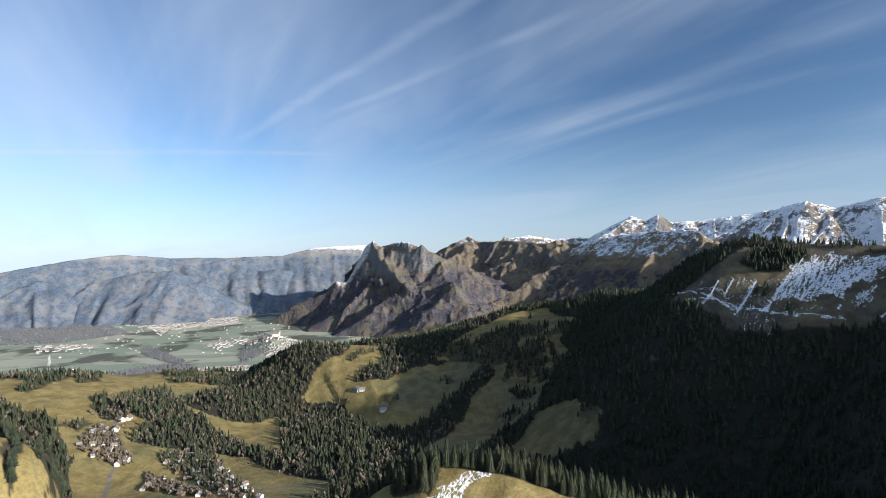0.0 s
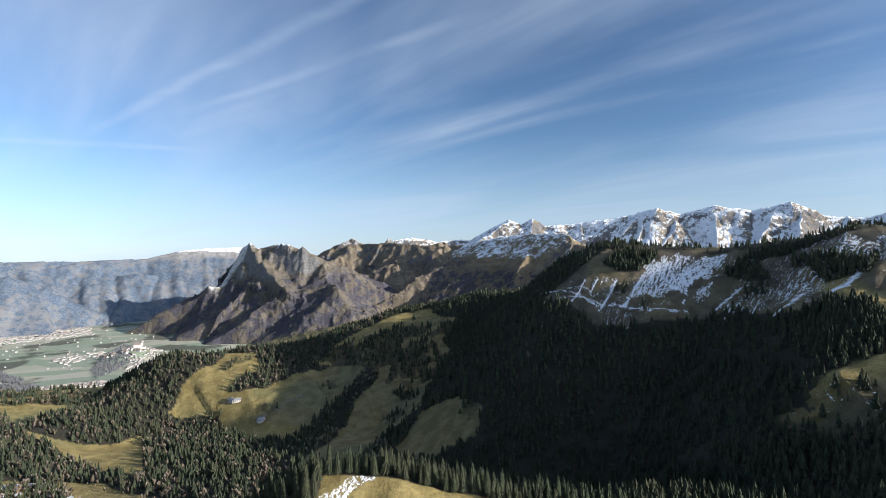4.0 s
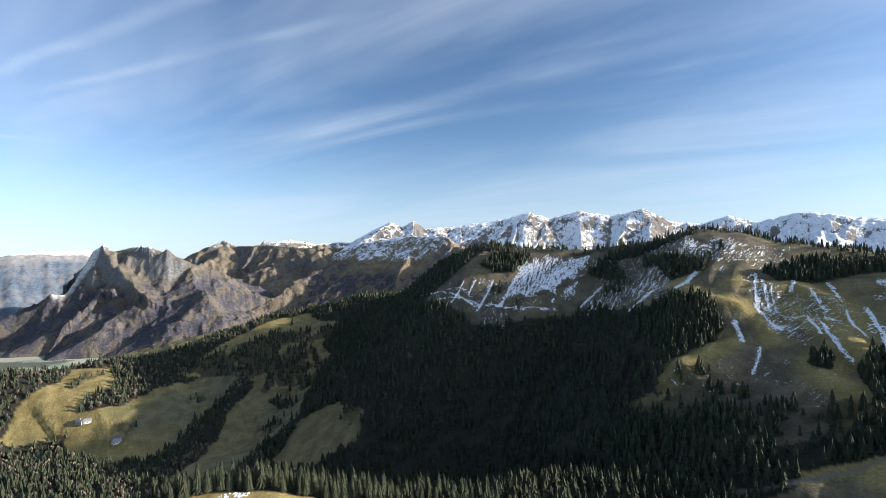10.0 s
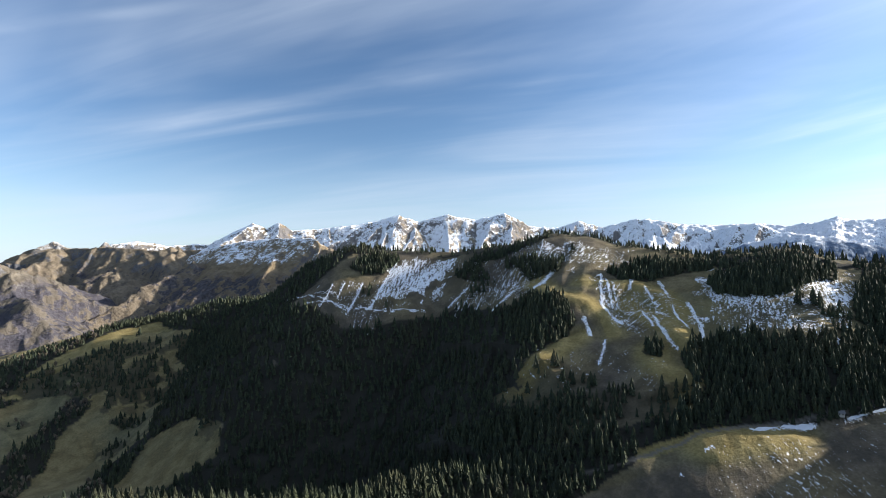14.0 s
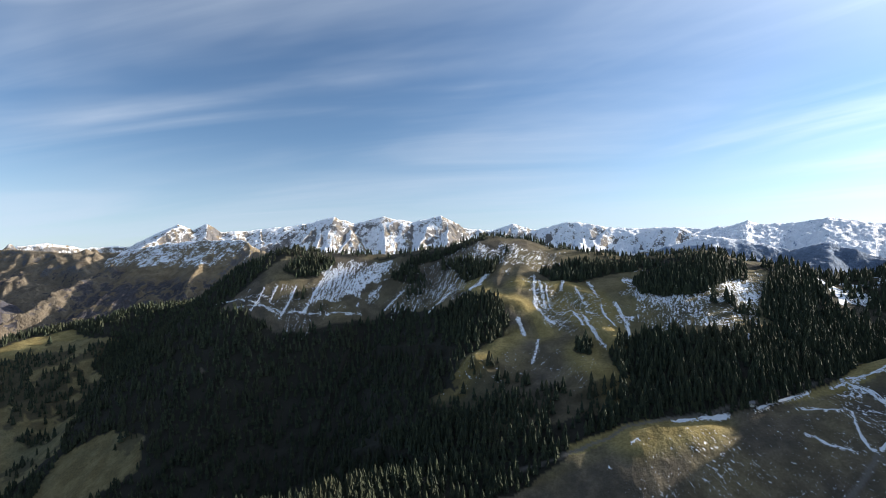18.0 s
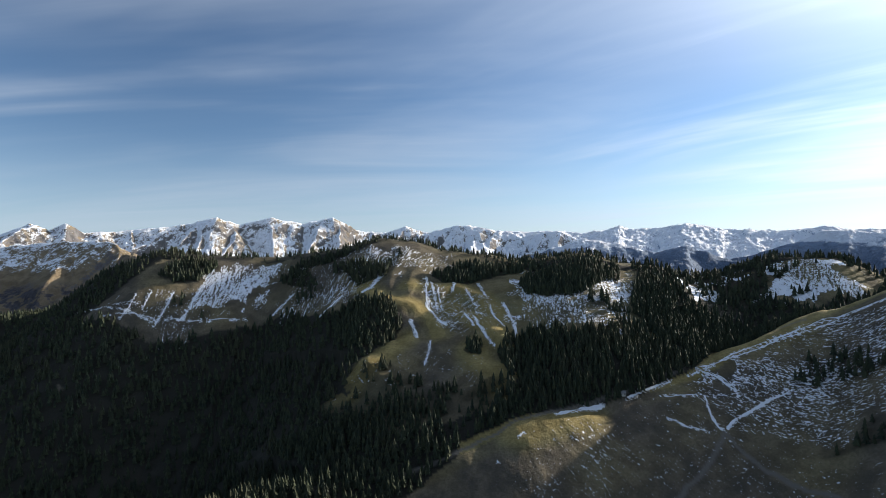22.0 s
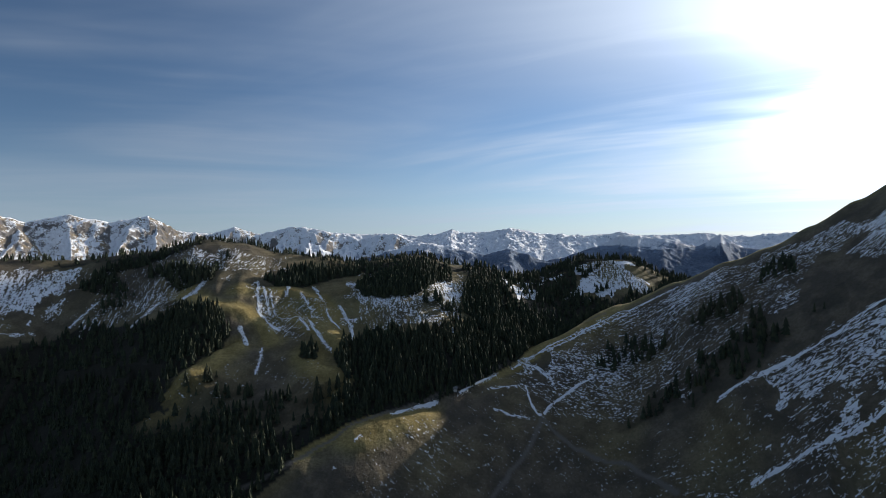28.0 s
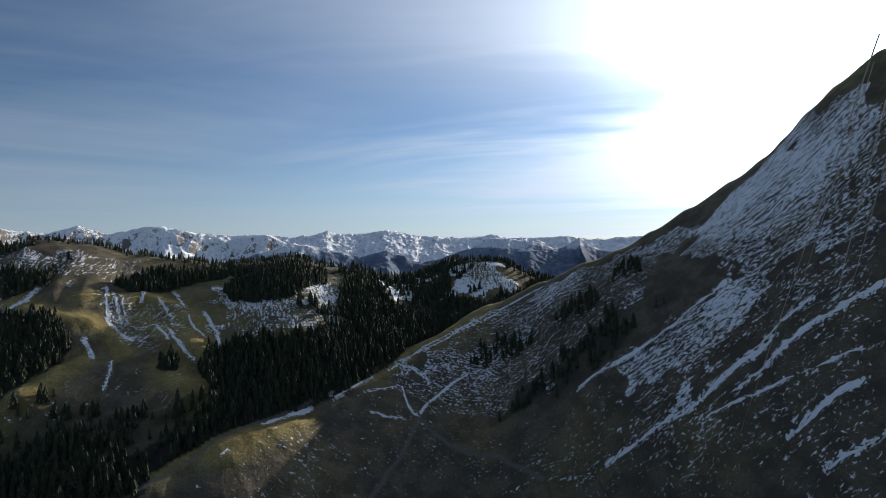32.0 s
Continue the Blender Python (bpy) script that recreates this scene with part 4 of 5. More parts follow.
# ---- mountains beyond ----
def auto_spurs(crest, every, reach, seed, drop=0.8, lean=0.5):
    """Spur lines that leave a crest towards the near side, with uneven spacing, length and lean."""
    rng = random.Random(seed)
    c = np.array([p[:3] for p in crest], float)
    run = np.concatenate([[0], np.cumsum(np.hypot(*np.diff(c[:, :2], axis=0).T))])
    spurs, u = [], every * rng.uniform(0.2, 0.8)
    while u < run[-1]:
        x, y, z = (float(np.interp(u, run, c[:, k])) for k in range(3))
        n = math.hypot(x, y)
        ox, oy, lean_now, far = -x / n, -y / n, rng.uniform(-lean, lean) - 0.15, reach * rng.uniform(0.6, 1.1)
        ox, oy = ox - oy * lean_now, oy + ox * lean_now
        bend = rng.uniform(-0.25, 0.25)
        spurs.append([(x, y, z - 4), (x + ox * far * 0.3, y + oy * far * 0.3, z * (1 - 0.28 * drop)),
                      (x + (ox - oy * bend) * far * 0.65, y + (oy + ox * bend) * far * 0.65, z * (1 - 0.62 * drop)),
                      (x + (ox - oy * bend) * far, y + (oy + ox * bend) * far, z * (1 - drop))])
        u += every * rng.uniform(0.55, 1.5)
    return spurs


def lower_folds(crest, steps, seed):
    """Lines of lower hills in front of a crest: (metres nearer, share of its height)."""
    rng = random.Random(seed)
    lines = []
    for nearer, share in steps:
        line = []
        for x, y, z in crest:
            n = math.hypot(x, y)
            k = (n - nearer + rng.uniform(-70, 70)) / n
            line.append((x * k, y * k, z * share * rng.uniform(0.75, 1.2)))
        lines.append(line)
    return lines


def mountain(name, crest, spurs, slope, front, back, rough, mat, label, seed=0, da=0.11, dr=11.0, foot=-12.0, spur_slope=None, category="mountain", warp=62.0, broken=1.0, ribs=9.0, gap=55.0, cliff=None, lead=0.0):
    """A massif: the highest of its crest and spur lines, each falling away to both sides, with broken relief."""
    c = np.array([p[:3] for p in crest], float)
    ang, dist = np.degrees(np.arctan2(c[:, 0], c[:, 1])), np.hypot(c[:, 0], c[:, 1])
    aa = np.arange(ang.min() - 4.0 - lead, ang.max() + 4.0 + 0.6 * lead, da)
    rr = np.arange(max(dist.min() - front, 2150), min(dist.max() + back, 4960), dr)
    A2, R2 = np.meshgrid(np.radians(aa), rr, indexing="ij")
    X, Y = R2 * np.sin(A2), R2 * np.cos(A2)
    wx, wy = X + warp * fbm(X / 190, Y / 190, 4, seed + 1), Y + warp * fbm(X / 190 + 40, Y / 190, 4, seed + 2)
    Z = np.full(X.shape, foot)
    for k, line in enumerate([crest] + spurs):
        d, z, s, side, _ = crest_fields(X if k == 0 else wx, Y if k == 0 else wy, line)
        sl = (slope if k == 0 else spur_slope or slope * 0.95) * (1 + 0.25 * fbm(s / 120, d * 0 + k, 2, seed + 3))
        jag = rough * (ridged(s / 55, s * 0 + k, 4, seed + 9) - 0.25) * smooth(foot, foot + 250, z) * np.exp(-d / 45)
        flow = s + side * 900 + 16 * fbm(X / 90, Y / 90, 3, seed + 4)
        groove = ribs * (ridged(flow / gap, d / 260 + k, 3, seed + 12) + 0.6 * ridged(flow / (gap * 0.38), d / 120 + k, 2, seed + 14)) * smooth(8, 130, d)
        Z = np.maximum(Z, z + jag + groove - sl * d * (1 - 0.22 * smooth(60, 420, d)))
    live = smooth(10, 110, Z)
    Z = Z + live * rough * (broken * 2.0 * ridged(wx / 150, wy / 150, 3, seed + 7) + 1.1 * ridged(X / 75, Y / 75, 4, seed + 5) + 0.6 * fbm(X / 28, Y / 28, 3, seed + 6)) * smooth(0, 40, np.abs(crest_fields(X, Y, crest)[0]))
    me = mesh_from(name, np.stack([X, Y, Z], -1).reshape(-1, 3), grid_faces(*X.shape)[:, ::-1], [mat], True)
    if cliff:
        cd = crest_fields(wx, wy, cliff)[0]
        set_attr(me, "cliff", smooth(58, 26, cd + 30 * fbm(X / 34, Y / 34, 3, seed + 8)) * smooth(150, 240, Z))
    return tagged(new(name, me), label, category, kind="structure")


# brown-purple winter woods, lifted and blued a little to stand for haze
M_TWIN = mountain_material("wooded_crag", (0.085, 0.08, 0.094), (0.175, 0.15, 0.115), (0.21, 0.205, 0.20), 330, 480, 0.6, 45, 0.55, 0.62, 0.9, 0.76)
M_DARK = mountain_material("dark_range_cover", (0.085, 0.08, 0.088), (0.21, 0.17, 0.12), (0.15, 0.15, 0.16), 380, 520, 0.35, 45, 0.6, 0.62, 0.9, 0.68)
M_CLIFF = mountain_material("streaked_cliff_cover", (0.085, 0.08, 0.088), (0.24, 0.185, 0.115), (0.15, 0.14, 0.14), 330, 405, 1.0, 30, 0.62, 0.80, 0.9, 0.76)
M_SNOW = mountain_material("snow_range_cover", (0.09, 0.08, 0.07), (0.24, 0.185, 0.11), (0.19, 0.18, 0.175), 330, 400, 1.0, 50, 0.70, 0.62, 0.9, 0.84, 0.34)
# far hill woods and pastures are blued and paled in place of haze
M_HILL = mountain_material("far_hill_haze_cover", (0.115, 0.15, 0.20), (0.27, 0.265, 0.26), (0.40, 0.40, 0.40), 420, 475, 0.7, 25, 0.5, 0.62, 0.5, 0.70, 0.12, 0.30)
# far alps and blue hills: distance haze painted in as pale blue cover
M_ALPS = mountain_material("far_alp_haze_cover", (0.25, 0.32, 0.42), (0.36, 0.42, 0.52), (0.36, 0.43, 0.54), 150, 250, 1.0, 50, 0.6, 0.66, 1.0)
M_BLUE = mountain_material("blue_hill_haze_cover", (0.15, 0.20, 0.28), (0.22, 0.28, 0.37), (0.30, 0.35, 0.43), 390, 450, 0.8, 40, 0.5, 0.45)
M_FOOT = mountain_material("foothill_cover", (0.07, 0.066, 0.045), (0.24, 0.205, 0.10), (0.3, 0.27, 0.22), 120, 900, 0.0, 60, 0.6, 0.52, 0.5, 0.72)
mountain("far_hills", FAR_HILLS, lower_folds(FAR_HILLS, ((90, 0.82), (190, 0.62), (290, 0.40), (390, 0.20)), 2), 0.9, 1500, 100, 4, M_HILL, "wooded hills tinted with haze along the far horizon", 3, spur_slope=0.95, ribs=5.0, gap=210.0)
mountain("limestone_hill", FAR_CLIFFS, auto_spurs(FAR_CLIFFS, 260, 330, 5, 0.75), 0.9, 1300, 300, 5, M_HILL, "haze-tinted wooded hill with pale limestone cliffs above the plain", 13, spur_slope=0.6, ribs=6.0, gap=130.0)
mountain("twin_peaks", TWIN_PEAKS, [TWIN_SPUR_A, TWIN_SPUR_B, TWIN_SPUR_C, TWIN_SPUR_D, TWIN_SPUR_E[:3]], 1.5, 1200, 420, 8, M_TWIN, "steep twin rocky peaks with wooded spurs and a dusting of snow", 23, 0.085, 7.0, spur_slope=0.72, warp=30.0, broken=1.9, ribs=4.5, gap=70.0, cliff=TWIN_SPUR_A[:4], lead=8.0)
mountain("dark_range", DARK_RANGE, [DARK_SPUR_A, DARK_SPUR_B, DARK_SPUR_C, DARK_SPUR_D, DARK_SPUR_E] + auto_spurs(DARK_RANGE[3:], 230, 620, 7, 0.8, 0.9), 1.5, 1300, 300, 7, M_DARK, "dark wooded range with brown pastures and snow near its crest", 33, 0.1, 9.0, spur_slope=0.7, warp=45.0, broken=2.0, ribs=6.0, gap=85.0)
mountain("streaked_cliff", STREAK_CLIFF, auto_spurs(STREAK_CLIFF, 130, 420, 27, 0.6, 0.3), 0.95, 700, 300, 6, M_CLIFF, "long cliff with bands of snow above brown slopes", 83, 0.09, 7.0, spur_slope=0.75, warp=30.0, broken=0.5, ribs=6.5, gap=40.0)
mountain("snow_range", SNOW_RANGE, auto_spurs(SNOW_RANGE, 210, 560, 11, 0.6, 0.8), 1.15, 1000, 150, 9, M_SNOW, "jagged snow-covered range with bare rock ribs", 43, 0.085, 8.0, spur_slope=0.85, warp=40.0, broken=0.9, ribs=8.0, gap=66.0)
mountain("far_alps", FAR_ALPS, auto_spurs(FAR_ALPS, 170, 520, 15, 0.3), 0.42, 900, 90, 9, M_ALPS, "pale snowy high range tinted with the blue of haze", 53, ribs=12.0, gap=75.0, spur_slope=0.45, broken=1.0)
mountain("blue_hills", BLUE_HILLS, auto_spurs(BLUE_HILLS, 300, 600, 19), 0.5, 1200, 250, 7, M_BLUE, "dark hills tinted blue for haze, with patches of snow", 63)
mountain("foothills", FOOTHILLS, auto_spurs(FOOTHILLS, 150, 260, 21, 0.5), 0.42, 400, 500, 6, M_FOOT, "sunlit grassy foothills with small woods", 73, category="hill", ribs=5.0)


# ---- conifers ----
def conifer_shape(rng, tiers, sides):
    """Unit spruce: height 1, tiers of drooping jagged skirts. Verts (n, 3), faces (m, 3)."""
    vs, fs = [], []
    for k in range(tiers):
        z0 = 0.06 + 0.80 * k / tiers
        z1 = min(1.0, z0 + 1.55 * 0.86 / tiers + 0.03) if k < tiers - 1 else 1.0
        r = 0.19 * (1 - z0) ** 0.85 + 0.012
        n0 = len(vs)
        vs.append((rng.uniform(-.006, .006), rng.uniform(-.006, .006), z1))
        turn = rng.uniform(0, 6.28)
        for j in range(sides * 2):
            a = turn + math.pi * j / sides
            rr = r * (rng.uniform(0.8, 1.2) if j % 2 == 0 else rng.uniform(0.42, 0.62))
            vs.append((rr * math.cos(a), rr * math.sin(a), z0 + (rng.uniform(-.03, 0.0) if j % 2 == 0 else 0.035)))
        fs += [(n0, n0 + 1 + j, n0 + 1 + (j + 1) % (sides * 2)) for j in range(sides * 2)]
    return np.array(vs), np.array(fs)


def scatter(name, spots, heights, label, tiers=3, sides=4, seed=1, category="forest", mat=None):
    """Many trees as one mesh. spots (n, 3)."""
    rng = random.Random(seed)
    kinds = [conifer_shape(rng, tiers, sides) for _ in range(8)]
    g = np.random.RandomState(seed)
    pick, turn = g.randint(0, 8, len(spots)), g.uniform(0, 6.28, len(spots))
    wide = g.uniform(1.0, 1.6, len(spots))
    vv, ff, n0 = [], [], 0
    for k, (kv, kf) in enumerate(kinds):
        sel = np.nonzero(pick == k)[0]
        if not len(sel):
            continue
        c, s_, hh, w = np.cos(turn[sel])[:, None], np.sin(turn[sel])[:, None], heights[sel][:, None], (heights[sel] * wide[sel])[:, None]
        x = (kv[None, :, 0] * c - kv[None, :, 1] * s_) * w + spots[sel][:, :1]
        y = (kv[None, :, 0] * s_ + kv[None, :, 1] * c) * w + spots[sel][:, 1:2]
        z = kv[None, :, 2] * hh + spots[sel][:, 2:3] - 0.03 * hh
        vv.append(np.stack([x, y, z], -1).reshape(-1, 3))
        ff.append((kf[None] + (n0 + np.arange(len(sel)) * len(kv))[:, None, None]).reshape(-1, 3))
        n0 += len(sel) * len(kv)
    ob = new(name, mesh_from(name, np.concatenate(vv), np.concatenate(ff), [mat or NEEDLES]))
    return tagged(ob, label, category, kind="stuff")

# ---- woods: joined where nobody could count them ----
CHALETS = [(-204, 1253), (-192, 1248), (-136, 1173)]
FARMHOUSES = [(-595, 977), (-607, 1038), (-614, 1023), (-1471, 2145)]
HUTS = [(628, 176), (848, 38), (800, 104)]
VILLAGE_A = [(-633, 927), (-630, 992), (-544, 923), (-499, 870), (-516, 860), (-563, 871), (-608, 897)]
VILLAGE_B = [(-480, 903), (-444, 946), (-384, 909), (-311, 803), (-245, 712), (-294, 721), (-386, 820), (-444, 867)]
VILLAGE_C = [(-445, 789), (-467, 846), (-382, 794), (-312, 727)]
TOWN_A = [(-639, 2237), (-504, 2263), (-406, 2210), (-452, 2026), (-505, 1859), (-569, 1989)]
TOWN_B = [(-2086, 3501), (-1975, 3742), (-1873, 3853), (-1475, 3862), (-1332, 3486), (-1637, 3226), (-1573, 3006), (-1817, 3342)]
TOWN_C = [(-873, 2587), (-839, 2804), (-622, 2574), (-636, 2347), (-780, 2377)]
TOWN_D = [(-961, 2091), (-780, 2127), (-689, 2038), (-772, 1910), (-879, 1930)]
TOWN_E = [(-2196, 3755), (-1998, 3864), (-1983, 3872), (-2182, 3763)]
TOWN_F = [(-1188, 2697), (-1042, 2850), (-965, 2707), (-1084, 2513)]
TOWN_H = [(-2694, 3415), (-2123, 3797), (-1529, 4006), (-932, 3357), (-716, 2234), (-1253, 2467), (-1762, 2322)]
TOWN_G = [(-2074, 2736), (-1815, 2776), (-1712, 2638), (-1899, 2539)]
PYLON = [(-1637, 2243)]
PLAIN_WOOD_A = [(-1427, 2524), (-1465, 2677), (-1080, 2265), (-1049, 2174), (-1269, 2352)]
PLAIN_WOOD_B = [(-2758, 3364), (-2324, 3677), (-1808, 3114), (-1965, 2825), (-2260, 2754)]
PLAIN_WOOD_C = [(-986, 2726), (-998, 3023), (-842, 2815), (-802, 2426), (-816, 2187), (-908, 2371)]
PLAIN_WOOD_D = [(-1292, 2073), (-1149, 2215), (-980, 2148), (-942, 1974), (-1115, 1952)]
ROPES = [((442.6, -206.5, 301.2), (56.9, -40.8, 470.8), 0, 0.07), ((456.1, -285.5, 390.6), (44.2, -32.7, 463.1), 0, 0.07), ((445.9, -287.6, 387.3), (43.7, -33.3, 462.0), 0, 0.06), ((464.9, -250.0, 361.8), (73.5, -52.0, 473.3), 0, 0.05)]
g = np.random.RandomState(5)


def in_poly(n, poly):
    """n random places inside an outline."""
    p = np.array(poly, float)
    lo, hi, out = p.min(0), p.max(0), np.zeros((0, 2))
    while len(out) < n:
        q = g.uniform(lo, hi, (n * 4, 2))
        out = np.concatenate([out, q[inside(q[:, 0], q[:, 1], poly, 4.0)]])
    return out[:n]


def on_ground(xy, sink=0.0):
    xy = np.asarray(xy, float)
    return np.column_stack([xy, height(xy[:, 0], xy[:, 1]) - sink])


def plant(n, r0, r1, a0, a1):
    r, a = np.sqrt(g.uniform(r0 * r0, r1 * r1, n)), np.radians(g.uniform(a0, a1, n))
    x, y = r * np.sin(a), r * np.cos(a)
    h, s, d, w = height(x, y, True)
    keep = g.uniform(0, 1, n) < cover_maps(x, y, h, s, d, w)[2]
    return np.column_stack([x, y, h])[keep]


def lone_keep(p, gap):
    """Thins places so that none lie closer than gap."""
    kept, cells = [], {}
    for k, (x, y, _) in enumerate(p):
        c = (int(x // gap), int(y // gap))
        if any((c[0] + i, c[1] + j) in cells for i in (-1, 0, 1) for j in (-1, 0, 1)):
            continue
        cells[c] = 1
        kept.append(k)
    return p[kept]


def thicket(polys, gap):
    """Closely set places inside outlines on the map."""
    out = []
    for poly in polys:
        p = np.array(poly, float)
        area = 0.5 * abs(np.dot(p[:, 0], np.roll(p[:, 1], 1)) - np.dot(p[:, 1], np.roll(p[:, 0], 1)))
        out.append(on_ground(in_poly(int(area / gap ** 2) + 3, poly)))
    return np.concatenate(out)


spots = np.concatenate([thicket([COPSE_WEST_BROW, COPSE_BROW, COPSE_HOLLOW, COPSE_TOP, COPSE_EAST, COPSE_GOLD, COPSE_SMALL, COPSE_MIDDLE, COPSE_KNOB], 5.5), plant(90000, 330, 1950, -52, 120), plant(14000, 370, 640, -16, 56), plant(9000, 480, 900, 60, 108)])
rs, ts = np.hypot(spots[:, 0], spots[:, 1]), np.degrees(np.arctan2(spots[:, 0], spots[:, 1]))
nd, _, _, nside, _ = crest_fields(spots[:, 0], spots[:, 1], NEAR_RIDGE)
fore = (nd < 60) & (rs < 640) & (ts > -16) & (ts < 56)
fore_spots = lone_keep(spots[fore], 3.3)
fore_spots = fore_spots[np.argsort(np.hypot(fore_spots[:, 0], fore_spots[:, 1]))]
single, spare = fore_spots[:280], fore_spots[280:]
rest = spots[~fore]
rest_r = np.hypot(rest[:, 0], rest[:, 1])
size = (7 + 13 * g.uniform(0, 1, len(rest)) ** 1.2) * (1 - 0.25 * smooth(380, 470, rest[:, 2]))
mixed = (np.degrees(np.arctan2(rest[:, 0], rest[:, 1])) < 6) & (g.uniform(0, 1, len(rest)) < 0.30 + 0.35 * fbm(rest[:, 0] / 80, rest[:, 1] / 80, 2, 70)) & (rest_r > 600)
leafless, leafless_size = rest[mixed], 0.75 * size[mixed]
rest, rest_r, size = rest[~mixed], rest_r[~mixed], size[~mixed]
near = rest_r < 900
if len(spare):
    scatter("spruce_wood", spare, g.uniform(12, 22, len(spare)), "dense spruce wood behind the grassy ridge", 5, 5, 2)
close = rest_r < 530
scatter("near_spruces", rest[close], size[close], "tall spruces on the nearest slopes", 9, 7, 12)
scatter("forest", rest[near & ~close], size[near & ~close], "dark spruce forest on the shaded slopes", 4, 5, 3)
scatter("far_forest", rest[~near], size[~near], "mixed spruce forest on the sunlit hills", 3, 4, 4)
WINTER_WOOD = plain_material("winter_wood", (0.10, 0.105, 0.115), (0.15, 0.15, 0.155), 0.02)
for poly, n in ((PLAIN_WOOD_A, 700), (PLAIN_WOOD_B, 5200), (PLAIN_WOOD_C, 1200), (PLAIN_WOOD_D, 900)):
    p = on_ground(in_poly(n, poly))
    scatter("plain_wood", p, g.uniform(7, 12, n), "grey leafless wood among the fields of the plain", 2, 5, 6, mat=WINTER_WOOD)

BARE = plain_material("bare_twigs", (0.13, 0.105, 0.078), (0.22, 0.185, 0.14), 0.05)


def bare_tree_shape(rng):
    """A leafless broad crown as a loose clump of thin twig fans."""
    vs, fs = [], []
    for k in range(16):
        a, e = rng.uniform(0, 6.28), rng.uniform(0.25, 1.45)
        tip = Vector((math.cos(a) * math.cos(e) * 0.42, math.sin(a) * math.cos(e) * 0.42, 0.32 + math.sin(e) * rng.uniform(0.45, 0.68)))
        side = Vector((-math.sin(a), math.cos(a), 0)) * rng.uniform(0.06, 0.12)
        base = Vector((0, 0, rng.uniform(0.05, 0.3)))
        n0 = len(vs)
        vs += [tuple(base), tuple(tip * 0.75 + side + base * 0.2), tuple(tip), tuple(tip * 0.75 - side + base * 0.2)]
        fs += [(n0, n0 + 1, n0 + 2), (n0, n0 + 2, n0 + 3)]
    return np.array(vs), np.array(fs)


def bare_wood(name, p, heights, label, seed):
    rng, q = random.Random(seed), np.random.RandomState(seed)
    kinds, vv, ff, n0 = [bare_tree_shape(rng) for _ in range(6)], [], [], 0
    for k in range(len(p)):
        kv, kf = kinds[q.randint(6)]
        a = q.uniform(0, 6.28)
        rot = np.array([[math.cos(a), -math.sin(a), 0], [math.sin(a), math.cos(a), 0], [0, 0, 1]])
        vv.append((kv @ rot.T) * heights[k] + p[k])
        ff.append(kf + n0)
        n0 += len(kv)
    return tagged(new(name, mesh_from(name, np.concatenate(vv), np.concatenate(ff), [BARE])), label, "trees", kind="stuff")


bare_wood("leafless_trees", leafless, leafless_size, "leafless broadleaved trees among the spruces of the sunlit hills", 18)
scrub = np.concatenate([in_poly(430, VILLAGE_A), in_poly(300, VILLAGE_B), in_poly(280, VILLAGE_C), in_poly(420, VALLEY_WOOD)])
bare_wood("bare_trees", on_ground(scrub), g.uniform(4, 9, len(scrub)), "bare grey-brown broadleaved trees round the village", 8)
sp2 = in_poly(110, VILLAGE_B)
scatter("garden_spruces", on_ground(sp2), g.uniform(8, 16, len(sp2)), "small spruces between the village houses", 4, 5, 9)


def link_mesh(name, verts, faces, mats, parent, label=""):
    me = bpy.data.meshes.new(name)
    me.from_pydata([tuple(v) for v in verts], [], faces)
    me.update()
    for mt in mats:
        me.materials.append(mt)
    ob = new(name, me)
    ob.parent = parent
    return tagged(ob, label) if label else ob


# ---- single spruces on the near ridge ----
def spruce_thing(seed):
    rng = random.Random(seed)
    root = new("spruce_tree")
    v, f = conifer_shape(rng, 12, 8)
    link_mesh("crown", v, [tuple(int(i) for i in t) for t in f], [NEEDLES], root)
    n, tv, tf = 6, [], []
    for z, r in ((-0.06, 0.022), (0.12, 0.017), (0.7, 0.006)):
        tv += [(r * math.cos(6.283 * k / n), r * math.sin(6.283 * k / n), z) for k in range(n)]
    for ring in range(2):
        tf += [(ring * n + k, ring * n + (k + 1) % n, (ring + 1) * n + (k + 1) % n, (ring + 1) * n + k) for k in range(n)]
    link_mesh("trunk", tv, tf, [BARK], root)
    return tagged(root, "tall dark green spruce on the near grassy ridge", "tree", "spruces on the near ridge")


def stand(base, places):
    for k, (x, y, z) in enumerate(places):
        tall = g.uniform(14, 25)
        m = Matrix.Translation((x, y, z)) @ Matrix.Rotation(g.uniform(0, 6.28), 4, "Z") @ Matrix.Diagonal((tall * 1.05, tall * 1.05, tall, 1))
        if k == 0:
            base.matrix_basis = m
        else:
            made = copy_thing(base, Matrix.Identity(4))
            made.matrix_basis = m


for k in range(5):
    if len(single[k::5]):
        stand(spruce_thing(100 + k), single[k::5])

# ---- houses ----
WALLS = [plain_material("pale_plaster", (0.44, 0.42, 0.385), (0.60, 0.575, 0.53), 0.3), plain_material("brown_timber", (0.13, 0.085, 0.055), (0.22, 0.15, 0.10), 0.6)]
ROOFS = [plain_material("brown_tiles", (0.15, 0.115, 0.095), (0.235, 0.19, 0.16), 0.8), plain_material("grey_slate", (0.15, 0.15, 0.16), (0.27, 0.27, 0.28), 0.8)]
GLASS = plain_material("dark_window", (0.03, 0.035, 0.045), (0.05, 0.055, 0.065), 1.0, 0.15)
DOORS = plain_material("wooden_door", (0.11, 0.07, 0.04), (0.17, 0.11, 0.07), 2.0)


